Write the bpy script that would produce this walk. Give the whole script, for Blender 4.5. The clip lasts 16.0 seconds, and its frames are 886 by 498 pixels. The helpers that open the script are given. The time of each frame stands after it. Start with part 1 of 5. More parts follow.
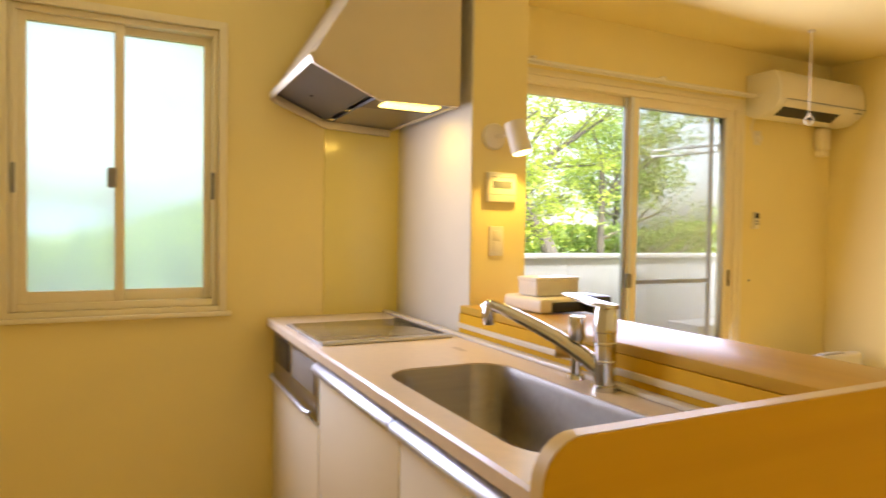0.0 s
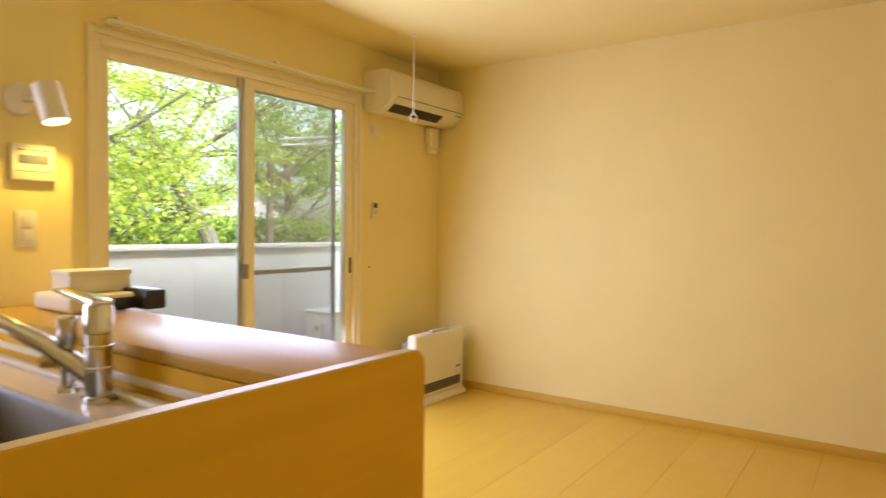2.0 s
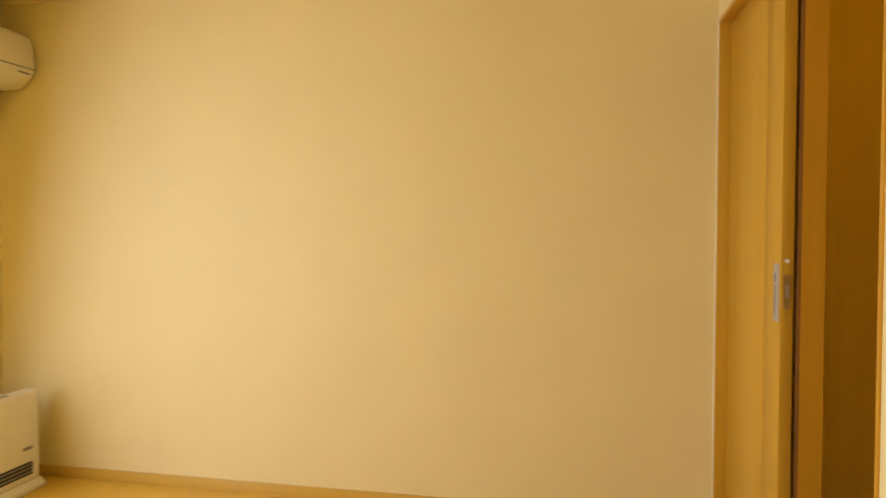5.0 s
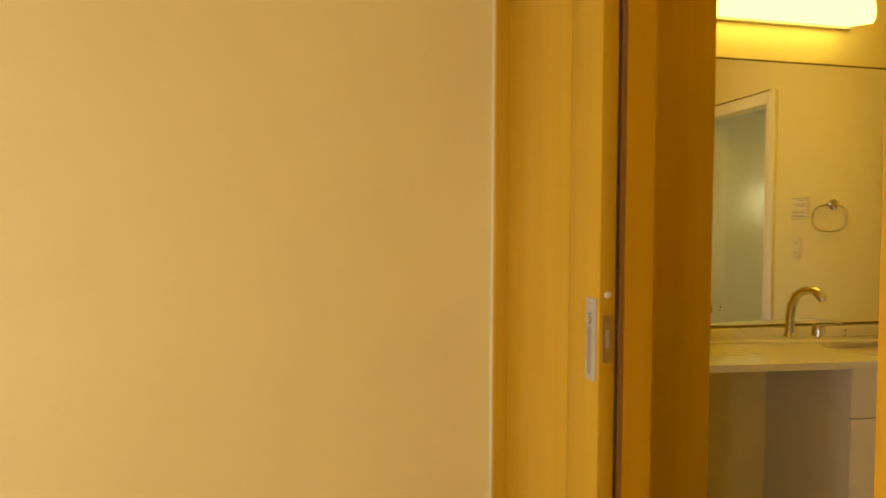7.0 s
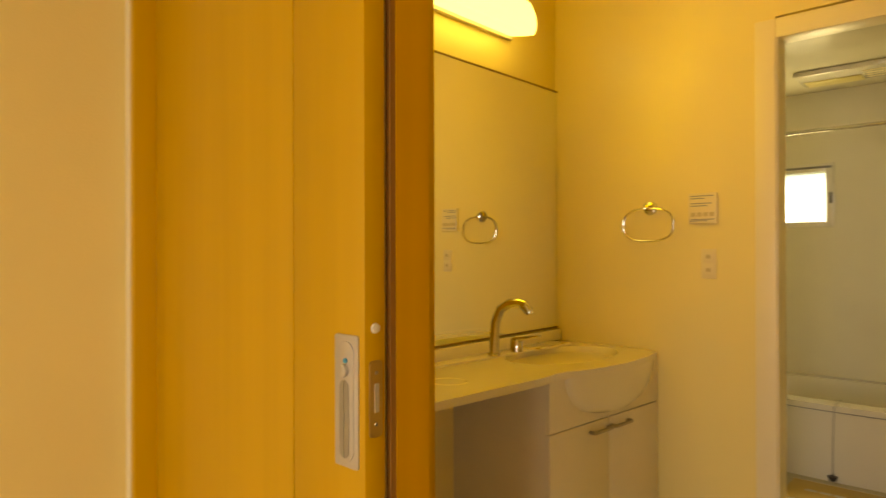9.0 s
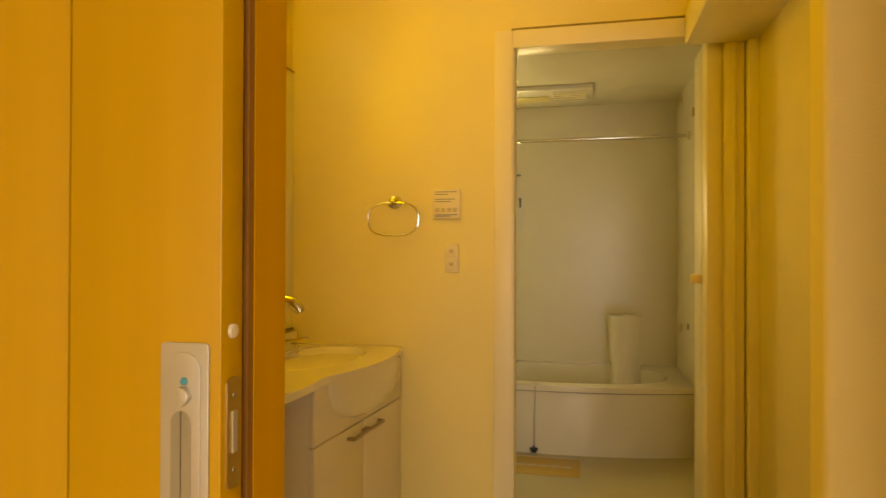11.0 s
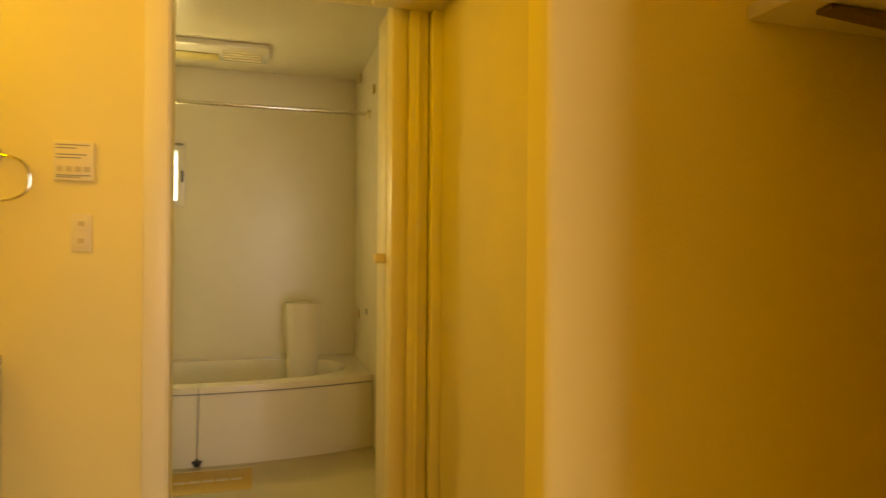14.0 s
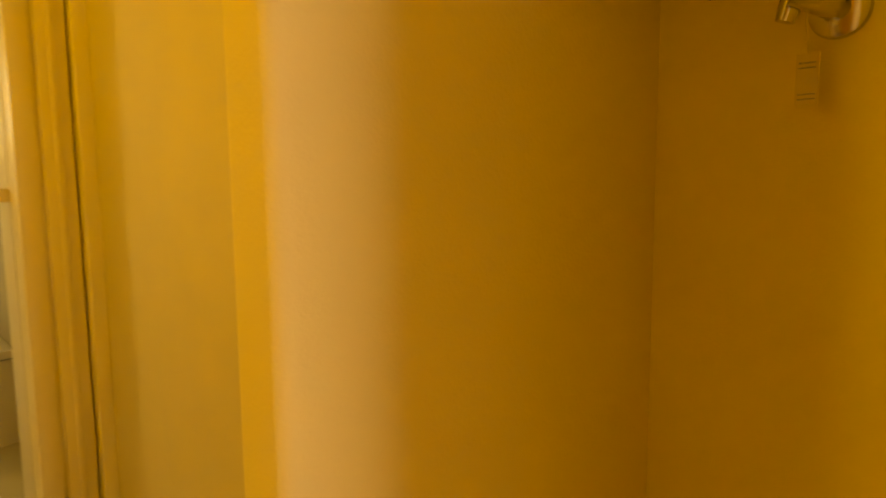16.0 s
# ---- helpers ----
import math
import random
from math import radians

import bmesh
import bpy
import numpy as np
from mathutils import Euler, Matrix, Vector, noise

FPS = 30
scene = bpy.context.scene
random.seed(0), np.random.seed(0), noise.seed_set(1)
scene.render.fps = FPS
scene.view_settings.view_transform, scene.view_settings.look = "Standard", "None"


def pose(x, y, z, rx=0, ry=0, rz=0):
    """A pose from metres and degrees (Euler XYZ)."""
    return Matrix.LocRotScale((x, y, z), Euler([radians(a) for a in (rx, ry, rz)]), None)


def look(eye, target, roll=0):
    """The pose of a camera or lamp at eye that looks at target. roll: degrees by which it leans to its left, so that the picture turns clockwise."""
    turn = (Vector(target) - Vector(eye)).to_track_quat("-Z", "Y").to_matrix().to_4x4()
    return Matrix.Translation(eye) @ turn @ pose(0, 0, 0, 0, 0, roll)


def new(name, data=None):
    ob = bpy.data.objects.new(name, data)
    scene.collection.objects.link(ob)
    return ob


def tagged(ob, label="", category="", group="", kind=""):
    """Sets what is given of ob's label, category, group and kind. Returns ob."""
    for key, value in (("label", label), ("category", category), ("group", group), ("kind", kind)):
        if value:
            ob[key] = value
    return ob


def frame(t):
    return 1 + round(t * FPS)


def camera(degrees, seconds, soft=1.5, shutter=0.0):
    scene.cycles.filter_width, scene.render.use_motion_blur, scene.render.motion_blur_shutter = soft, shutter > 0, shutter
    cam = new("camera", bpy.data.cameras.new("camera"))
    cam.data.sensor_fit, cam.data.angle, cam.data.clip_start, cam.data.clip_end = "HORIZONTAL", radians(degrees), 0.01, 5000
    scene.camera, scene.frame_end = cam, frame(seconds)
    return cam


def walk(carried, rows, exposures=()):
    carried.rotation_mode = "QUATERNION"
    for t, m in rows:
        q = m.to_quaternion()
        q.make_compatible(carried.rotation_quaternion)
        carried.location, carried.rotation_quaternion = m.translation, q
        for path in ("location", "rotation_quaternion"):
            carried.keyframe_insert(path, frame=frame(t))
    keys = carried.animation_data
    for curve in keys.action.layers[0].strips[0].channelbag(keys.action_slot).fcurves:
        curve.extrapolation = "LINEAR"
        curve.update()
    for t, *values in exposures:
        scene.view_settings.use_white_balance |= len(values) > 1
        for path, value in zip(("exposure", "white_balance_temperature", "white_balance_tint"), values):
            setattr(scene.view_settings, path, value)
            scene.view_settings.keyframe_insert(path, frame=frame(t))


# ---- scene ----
EXPOSURES = [(0.0, 1.28, 6400, 9), (1.5, 1.17, 6300, 7), (2.5, 1.13, 6000, 6), (4.2, 1.18, 6200, 7), (7.0, 1.17, 7700, 0), (8.0, 1.19, 9000, 0), (9.0, 1.17, 10400, 1), (13.0, 1.24, 12000, 1), (14.5, 1.4, 12800, 4), (16.0, 1.5, 14500, 8)]
cam = camera(69.92, 16.0, shutter=0.5)
PATH = [
    (0, (0.190, 0.389, 1.187), (1.075, 2.181, 1.137), 0.80),
    (0.5, (0.240, 0.355, 1.189), (1.353, 2.015, 1.134), 0.92),
    (1, (0.321, 0.300, 1.186), (1.641, 1.801, 1.127), 0.90),
    (1.5, (0.414, 0.275, 1.180), (1.909, 1.603, 1.120), 0.74),
    (2, (0.536, 0.285, 1.173), (2.168, 1.440, 1.110), 0.61),
    (2.5, (0.719, 0.325, 1.175), (2.448, 1.328, 1.117), 0.45),
    (3, (0.874, 0.385, 1.177), (2.685, 1.231, 1.124), 0.38),
    (3.5, (1.062, 0.381, 1.185), (2.929, 1.098, 1.134), 0.38),
    (4, (1.256, 0.376, 1.208), (3.163, 0.975, 1.157), 0.33),
    (4.2, (1.344, 0.366, 1.214), (3.263, 0.927, 1.161), 0.28),
    (6.5, (2.408, 0.231, 1.256), (4.401, 0.075, 1.197), 0.14),
    (7, (2.566, 0.259, 1.277), (4.523, -0.147, 1.211), 0.33),
    (7.5, (2.728, 0.264, 1.262), (4.605, -0.427, 1.222), 0.24),
    (8, (2.892, 0.242, 1.249), (4.638, -0.735, 1.230), 0.01),
    (8.5, (3.033, 0.219, 1.252), (4.597, -1.027, 1.246), -0.12),
    (9, (3.148, 0.214, 1.243), (4.498, -1.262, 1.247), -0.16),
    (9.5, (3.271, 0.215, 1.242), (4.369, -1.456, 1.253), -0.06),
    (10, (3.353, 0.204, 1.232), (4.211, -1.603, 1.248), -0.08),
    (12.5, (3.526, 0.098, 1.167), (3.464, -1.901, 1.182), 0.60),
    (13, (3.498, 0.041, 1.150), (3.284, -1.947, 1.174), 0.46),
    (13.5, (3.481, -0.014, 1.150), (3.104, -1.978, 1.168), 0.48),
    (14, (3.469, -0.088, 1.163), (2.909, -2.008, 1.164), 0.46),
    (14.5, (3.455, -0.151, 1.169), (2.688, -1.998, 1.145), 0.48),
    (15, (3.416, -0.222, 1.164), (2.446, -1.970, 1.108), 0.33),
    (15.5, (3.391, -0.290, 1.156), (2.202, -1.895, 1.052), 0.22),
    (16, (3.360, -0.360, 1.166), (1.996, -1.805, 0.939), -0.49),
]
walk(cam, [(t, look(eye, target, roll)) for t, eye, target, roll in PATH], EXPOSURES)
SKY_STRENGTH, SUN_POWER = 0.15, 4.0
DAY_WIDE, DAY_KITCHEN, DAY_BATH = 18.6, 8.6, 1.45
DAY_COLOUR = (0.90, 0.92, 1.30)
SPOT_POWER, HOOD_POWER, VANITY_POWER = 2.6, 0.4, 1.55
WALL_COLOUR, PANEL_COLOUR = (0.865, 0.72, 0.315), (0.78, 0.66, 0.21)

# ---- light ----
world = bpy.data.worlds.new("overcast_sky")
scene.world = world
world.use_nodes = True
wn = world.node_tree.nodes
sky = wn.new("ShaderNodeTexSky")
sky.sky_type, sky.sun_disc, sky.sun_elevation, sky.sun_rotation = "NISHITA", False, radians(52), radians(200)
sky.air_density, sky.dust_density, sky.ozone_density = 1.0, 4.0, 1.0
hue = wn.new("ShaderNodeHueSaturation")
hue.inputs["Saturation"].default_value, hue.inputs["Value"].default_value = 0.6, 1.9
world.node_tree.links.new(sky.outputs[0], hue.inputs["Color"])
world.node_tree.links.new(hue.outputs[0], wn["Background"].inputs[0])
wn["Background"].inputs[1].default_value = SKY_STRENGTH


def lamp(name, kind, m, power, colour, size=None, size_y=None, angle=None):
    data = bpy.data.lights.new(name, kind)
    data.energy, data.color = power, colour
    if kind == "AREA":
        data.shape, data.size, data.size_y = "RECTANGLE", size, size_y or size
    elif kind == "SUN":
        data.angle = angle
    elif kind == "SPOT":
        data.spot_size, data.spot_blend, data.shadow_soft_size = angle, 0.6, size
    else:
        data.shadow_soft_size = size
    ob = new(name, data)
    ob.matrix_world = m
    return ob


lamp("sun", "SUN", look((-3, -8, 12), (0, 0, 0)), SUN_POWER, (1, 0.98, 0.95), angle=radians(14))
lamp("daylight_wide_window", "AREA", look((2.72, 2.99, 1.12), (2.76, 0.6, 0.62)), DAY_WIDE, DAY_COLOUR, 1.45, 1.7)
lamp("daylight_kitchen_window", "AREA", look((0.15, 2.855, 1.42), (0.15, 0.5, 1.42)), DAY_KITCHEN, DAY_COLOUR, 0.5, 0.85)
lamp("daylight_bath_window", "AREA", look((3.92, -3.125, 1.49), (3.92, -2.0, 1.49)), DAY_BATH, (1, 0.90, 0.56), 0.24, 0.26)
lamp("spot_bulb", "SPOT", look((1.337, 2.13, 1.444), (1.375, 2.17, 0.5)), SPOT_POWER, (1, 0.62, 0.13), 0.02, angle=radians(125))
lamp("hood_bulb", "AREA", look((1.02, 2.352, 1.594), (1.0, 2.5, 0.8)), HOOD_POWER, (1, 0.62, 0.1), 0.14, 0.05)
lamp("vanity_tube", "AREA", look((4.30, -1.23, 1.965), (3.3, -1.1, 1.62)), VANITY_POWER, (1, 0.66, 0.0), 0.1, 0.65)

# ---- materials ----


def mat(name, col, rough=0.5, metal=0.0, var=0.06, scale=6.0, fine=180.0, bump=0.04, stretch=(1, 1, 1), spec=0.5, coat=0.0, dirt=0.0):
    """A painted, plastic, stone or metal surface: tone varies at two scales, with fine relief and uneven gloss."""
    m = bpy.data.materials.new(name)
    m.use_nodes = True
    nt = m.node_tree
    b = nt.nodes["Principled BSDF"]
    b.inputs["Metallic"].default_value = metal
    b.inputs["Specular IOR Level"].default_value = spec
    b.inputs["Coat Weight"].default_value = coat
    tc = nt.nodes.new("ShaderNodeTexCoord")
    mp = nt.nodes.new("ShaderNodeMapping")
    mp.inputs["Scale"].default_value = stretch
    nt.links.new(tc.outputs["Object"], mp.inputs["Vector"])
    big, small = nt.nodes.new("ShaderNodeTexNoise"), nt.nodes.new("ShaderNodeTexNoise")
    big.inputs["Scale"].default_value, small.inputs["Scale"].default_value = scale, fine
    big.inputs["Detail"].default_value = 5
    for n in (big, small):
        nt.links.new(mp.outputs[0], n.inputs["Vector"])
    ramp = nt.nodes.new("ShaderNodeMapRange")
    ramp.inputs["From Min"].default_value, ramp.inputs["From Max"].default_value = 0.3, 0.7
    ramp.inputs["To Min"].default_value, ramp.inputs["To Max"].default_value = 1 - var, 1 + var
    nt.links.new(big.outputs[0], ramp.inputs["Value"])
    mul = nt.nodes.new("ShaderNodeVectorMath")
    mul.operation = "SCALE"
    mul.inputs[0].default_value = col
    nt.links.new(ramp.outputs[0], mul.inputs["Scale"])
    nt.links.new(mul.outputs[0], b.inputs["Base Color"])
    rr = nt.nodes.new("ShaderNodeMapRange")
    rr.inputs["To Min"].default_value, rr.inputs["To Max"].default_value = max(0.02, rough * 0.85), min(1, rough * 1.15)
    nt.links.new(big.outputs[0], rr.inputs["Value"])
    nt.links.new(rr.outputs[0], b.inputs["Roughness"])
    if bump:
        bp = nt.nodes.new("ShaderNodeBump")
        bp.inputs["Strength"].default_value, bp.inputs["Distance"].default_value = bump, 0.002
        nt.links.new(small.outputs[0], bp.inputs["Height"])
        nt.links.new(bp.outputs[0], b.inputs["Normal"])
    return m


def wood(name, dark, light, axis=2, rough=0.38, grain=1.0, coat=0.15, per_piece=0.0):
    """Straight-grained veneer, the grain running along one axis."""
    m = mat(name, light, rough, coat=coat)
    nt = m.node_tree
    b = nt.nodes["Principled BSDF"]
    tc = nt.nodes.new("ShaderNodeTexCoord")
    mp = nt.nodes.new("ShaderNodeMapping")
    s = [26.0 * grain] * 3
    s[axis] = 0.9 * grain
    mp.inputs["Scale"].default_value = s
    nt.links.new(tc.outputs["Object"], mp.inputs["Vector"])
    n1, n2 = nt.nodes.new("ShaderNodeTexNoise"), nt.nodes.new("ShaderNodeTexNoise")
    n1.inputs["Scale"].default_value, n1.inputs["Detail"].default_value = 1.0, 6
    n2.inputs["Scale"].default_value, n2.inputs["Detail"].default_value = 0.12, 3
    for n in (n1, n2):
        nt.links.new(mp.outputs[0], n.inputs["Vector"])
    mix = nt.nodes.new("ShaderNodeMath")
    mix.operation = "MULTIPLY_ADD"
    mix.inputs[1].default_value, mix.inputs[2].default_value = 0.45, 0.0
    nt.links.new(n1.outputs[0], mix.inputs[0])
    add = nt.nodes.new("ShaderNodeMath")
    add.operation = "MULTIPLY_ADD"
    add.inputs[1].default_value = 0.55
    nt.links.new(n2.outputs[0], add.inputs[0])
    nt.links.new(mix.outputs[0], add.inputs[2])
    fac = add.outputs[0]
    if per_piece:
        oi = nt.nodes.new("ShaderNodeObjectInfo")
        pm = nt.nodes.new("ShaderNodeMath")
        pm.operation = "MULTIPLY_ADD"
        pm.inputs[1].default_value = per_piece
        nt.links.new(oi.outputs["Random"], pm.inputs[0])
        nt.links.new(fac, pm.inputs[2])
        fac = pm.outputs[0]
    ramp = nt.nodes.new("ShaderNodeValToRGB")
    ramp.color_ramp.elements[0].position, ramp.color_ramp.elements[1].position = 0.32, 0.72
    ramp.color_ramp.elements[0].color, ramp.color_ramp.elements[1].color = (*dark, 1), (*light, 1)
    nt.links.new(fac, ramp.inputs[0])
    nt.links.new(ramp.outputs[0], b.inputs["Base Color"])
    return m


def glass(name, rough=0.0, tint=(1, 1, 1)):
    m = bpy.data.materials.new(name)
    m.use_nodes = True
    nt = m.node_tree
    out = nt.nodes["Material Output"]
    nt.nodes.remove(nt.nodes["Principled BSDF"])
    if rough:
        g = nt.nodes.new("ShaderNodeBsdfTranslucent")
        g.inputs[0].default_value = (*tint, 1)
        r = nt.nodes.new("ShaderNodeBsdfRefraction")
        r.inputs["Roughness"].default_value, r.inputs["IOR"].default_value = rough, 1.02
        r.inputs[0].default_value = (*tint, 1)
        f = nt.nodes.new("ShaderNodeMixShader")
        f.inputs[0].default_value = 0.6
        nt.links.new(g.outputs[0], f.inputs[1])
        nt.links.new(r.outputs[0], f.inputs[2])
    else:
        f = nt.nodes.new("ShaderNodeMixShader")
        t = nt.nodes.new("ShaderNodeBsdfTransparent")
        t.inputs[0].default_value = (*tint, 1)
        g = nt.nodes.new("ShaderNodeBsdfGlossy")
        g.inputs["Roughness"].default_value = 0.02
        fr = nt.nodes.new("ShaderNodeFresnel")
        fr.inputs[0].default_value = 1.3
        nt.links.new(fr.outputs[0], f.inputs[0])
        nt.links.new(t.outputs[0], f.inputs[1])
        nt.links.new(g.outputs[0], f.inputs[2])
    nt.links.new(f.outputs[0], out.inputs[0])
    return m


def glow(name, col, power):
    m = bpy.data.materials.new(name)
    m.use_nodes = True
    b = m.node_tree.nodes["Principled BSDF"]
    b.inputs["Base Color"].default_value = (0.8, 0.8, 0.75, 1)
    b.inputs["Emission Color"].default_value, b.inputs["Emission Strength"].default_value = (*col, 1), power
    return m


def leaf_mat(name, a, b_, through_=0.5):
    m = bpy.data.materials.new(name)
    m.use_nodes = True
    nt = m.node_tree
    out = nt.nodes["Material Output"]
    b = nt.nodes["Principled BSDF"]
    b.inputs["Roughness"].default_value = 0.5
    geo = nt.nodes.new("ShaderNodeNewGeometry")
    ramp = nt.nodes.new("ShaderNodeValToRGB")
    ramp.color_ramp.elements[0].color, ramp.color_ramp.elements[1].color = (*a, 1), (*b_, 1)
    nt.links.new(geo.outputs["Random Per Island"], ramp.inputs[0])
    nt.links.new(ramp.outputs[0], b.inputs["Base Color"])
    tr = nt.nodes.new("ShaderNodeBsdfTranslucent")
    nt.links.new(ramp.outputs[0], tr.inputs[0])
    mx = nt.nodes.new("ShaderNodeMixShader")
    mx.inputs[0].default_value = through_
    nt.links.new(b.outputs[0], mx.inputs[1])
    nt.links.new(tr.outputs[0], mx.inputs[2])
    nt.links.new(mx.outputs[0], out.inputs[0])
    return m


WALL = mat("wallpaper", WALL_COLOUR, 0.75, var=0.02, scale=2.5, fine=260, bump=0.22)
WALLG = mat("gloss_washroom_paper", WALL_COLOUR, 0.3, var=0.02, scale=2.5, fine=260, bump=0.05, spec=0.45)
CEIL = mat("ceiling_paper", WALL_COLOUR, 0.85, var=0.02, scale=2, fine=240, bump=0.2)
PANEL = mat("gloss_wall_panel", PANEL_COLOUR, 0.16, var=0.015, bump=0.0, coat=0.3)
TRIM = mat("cream_trim", (0.85, 0.75, 0.50), 0.4, var=0.02, bump=0.03)
SASH = mat("cream_vinyl_sash", (0.86, 0.76, 0.53), 0.35, var=0.02, bump=0.02)
ALU = mat("aluminium", (0.62, 0.63, 0.65), 0.35, metal=0.9, var=0.04, bump=0.02)
GREYBAR = mat("grey_screen_frame", (0.33, 0.34, 0.36), 0.45, var=0.04, bump=0.02)
PLASTIC = mat("white_plastic", (0.8, 0.74, 0.6), 0.38, var=0.02, fine=400, bump=0.02)
LACQUER = mat("white_lacquer", (0.78, 0.7, 0.52), 0.4, var=0.02, bump=0.0, coat=0.1)
DARK = mat("black_plastic", (0.015, 0.014, 0.013), 0.35, var=0.1, bump=0.02)
GREYP = mat("grey_plastic", (0.25, 0.24, 0.22), 0.4, var=0.05, bump=0.02)
BLUE = mat("blue_label", (0.06, 0.35, 0.5), 0.4, var=0.1, bump=0.0)
LCD = mat("grey_display", (0.2, 0.21, 0.2), 0.15, var=0.02, bump=0.0)
STEEL = mat("brushed_steel", (0.4, 0.38, 0.33), 0.34, metal=1.0, var=0.06, scale=3, fine=60, bump=0.05, stretch=(1, 18, 18))
CHROME = mat("chrome", (0.62, 0.61, 0.57), 0.16, metal=1.0, var=0.02, bump=0.0)
HOODM = mat("hood_paint", (0.62, 0.54, 0.38), 0.4, metal=0.3, var=0.03, bump=0.03)
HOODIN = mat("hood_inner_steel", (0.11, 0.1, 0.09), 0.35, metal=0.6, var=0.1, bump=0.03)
COUNTER = mat("beige_worktop", (0.72, 0.6, 0.46), 0.3, var=0.04, scale=40, fine=500, bump=0.02, coat=0.2)
HOB = mat("hob_glass", (0.19, 0.16, 0.1), 0.12, var=0.1, scale=20, bump=0.0, coat=0.4)
CERAMIC = mat("cream_basin", (0.82, 0.76, 0.58), 0.14, var=0.015, bump=0.0, coat=0.5)
TUBM = mat("bath_acrylic", (0.78, 0.74, 0.64), 0.16, var=0.015, bump=0.0, coat=0.4)
FOLDM = mat("folding_door_panel", (0.76, 0.7, 0.56), 0.55, var=0.02, bump=0.02)
BATHW = mat("bath_wall_panel", (0.78, 0.73, 0.58), 0.24, var=0.02, bump=0.02)
BATHF = mat("bath_floor", (0.5, 0.46, 0.33), 0.4, var=0.05, fine=90, bump=0.2)
DOORW = wood("honey_door_veneer", (0.56, 0.32, 0.02), (0.66, 0.385, 0.03), 2)
JAMBW = wood("honey_jamb", (0.58, 0.29, 0.012), (0.68, 0.35, 0.02), 2)
BARW = wood("honey_bar_veneer", (0.62, 0.34, 0.004), (0.72, 0.41, 0.006), 0, rough=0.6, coat=0.0)
BARTOP = wood("honey_bar_top", (0.50, 0.29, 0.03), (0.60, 0.37, 0.05), 1, rough=0.38, coat=0.1)
for m_ in (BARW, BARTOP):
    m_.node_tree.nodes["Principled BSDF"].inputs["Specular IOR Level"].default_value = 0.22
BASEW = wood("honey_baseboard", (0.60, 0.37, 0.045), (0.70, 0.45, 0.07), 1)
PLANK = wood("maple_plank", (0.66, 0.41, 0.04), (0.77, 0.50, 0.07), 0, rough=0.34, grain=0.5, coat=0.14, per_piece=0.22)
JOINT = mat("plank_joint", (0.48, 0.3, 0.06), 0.7)
MIRROR = mat("mirror_silver", (0.86, 0.88, 0.82), 0.01, metal=1.0, var=0.0, bump=0.0)
GLASS = glass("clear_glass")
FROST = glass("frosted_glass", 0.8, (0.95, 0.97, 0.95))
CONCRETE = mat("balcony_concrete", (0.36, 0.36, 0.36), 0.8, var=0.08, fine=80, bump=0.3)
PARAPET = mat("parapet_panel", (0.7, 0.71, 0.73), 0.5, var=0.03, bump=0.05)
OUTW = mat("outdoor_white", (0.78, 0.78, 0.77), 0.4, var=0.04, bump=0.03)
BARK = mat("bark", (0.13, 0.11, 0.09), 0.9, var=0.3, scale=5, fine=30, bump=0.6, stretch=(3, 3, 0.6))
LEAF = leaf_mat("maple_leaf", (0.30, 0.40, 0.04), (0.62, 0.66, 0.13), 0.6)
LEAF2 = leaf_mat("shade_leaf", (0.2, 0.31, 0.06), (0.42, 0.52, 0.12), 0.55)
GROUND = mat("grass_ground", (0.09, 0.14, 0.04), 0.9, var=0.3, scale=0.4, fine=6, bump=0.4)
HILL = mat("far_hill", (0.2, 0.27, 0.33), 0.9, var=0.15, scale=0.02, bump=0.0)
SWITCHM = mat("aged_cream_plastic", (0.82, 0.7, 0.4), 0.42, var=0.02, bump=0.01)
HOSE = mat("cream_hose", (0.62, 0.5, 0.25), 0.5, var=0.05, bump=0.02)
MATY = mat("yellow_sheet", (0.55, 0.38, 0.1), 0.5, var=0.04, bump=0.02)
PAPER = mat("paper_tag", (0.76, 0.63, 0.36), 0.7, var=0.03, bump=0.05)
BRASS = mat("steel_lock_plate", (0.55, 0.40, 0.16), 0.35, metal=0.8, var=0.05, bump=0.03)
ALMOND = mat("satin_pull_metal", (0.6, 0.58, 0.52), 0.38, metal=0.5, var=0.03, bump=0.02)
DOORPAINT = mat("cream_door", (0.74, 0.62, 0.32), 0.8, var=0.03)
LAMPGLOW = glow("vanity_diffuser_lit", (1.0, 0.78, 0.22), 1.6)
BULB = glow("bulb_lit", (1.0, 0.72, 0.2), 5.0)
HOODGLOW = glow("hood_bulb_lit", (1.0, 0.66, 0.1), 2.0)
mesh_net = bpy.data.materials.new("insect_net")
mesh_net.use_nodes = True
nn = mesh_net.node_tree
mx_, tr_ = nn.nodes.new("ShaderNodeMixShader"), nn.nodes.new("ShaderNodeBsdfTransparent")
nn.nodes["Principled BSDF"].inputs["Base Color"].default_value = (0.5, 0.5, 0.5, 1)
mx_.inputs[0].default_value = 0.28
nn.links.new(tr_.outputs[0], mx_.inputs[1])
nn.links.new(nn.nodes["Principled BSDF"].outputs[0], mx_.inputs[2])
nn.links.new(mx_.outputs[0], nn.nodes["Material Output"].inputs[0])

# ---- mesh helpers ----


PLACE = Matrix()


def placing(x, y, z, shear=0.0):
    """How a group of things lies in the plan: for each axis an old value, its place and the stretch about it."""
    m = Matrix()
    for i, (a, b, k) in enumerate((x, y, z)):
        m[i][i], m[i][3] = k, b - k * a
    m[0][1], m[0][3] = shear, m[0][3] - shear * y[0]
    return m


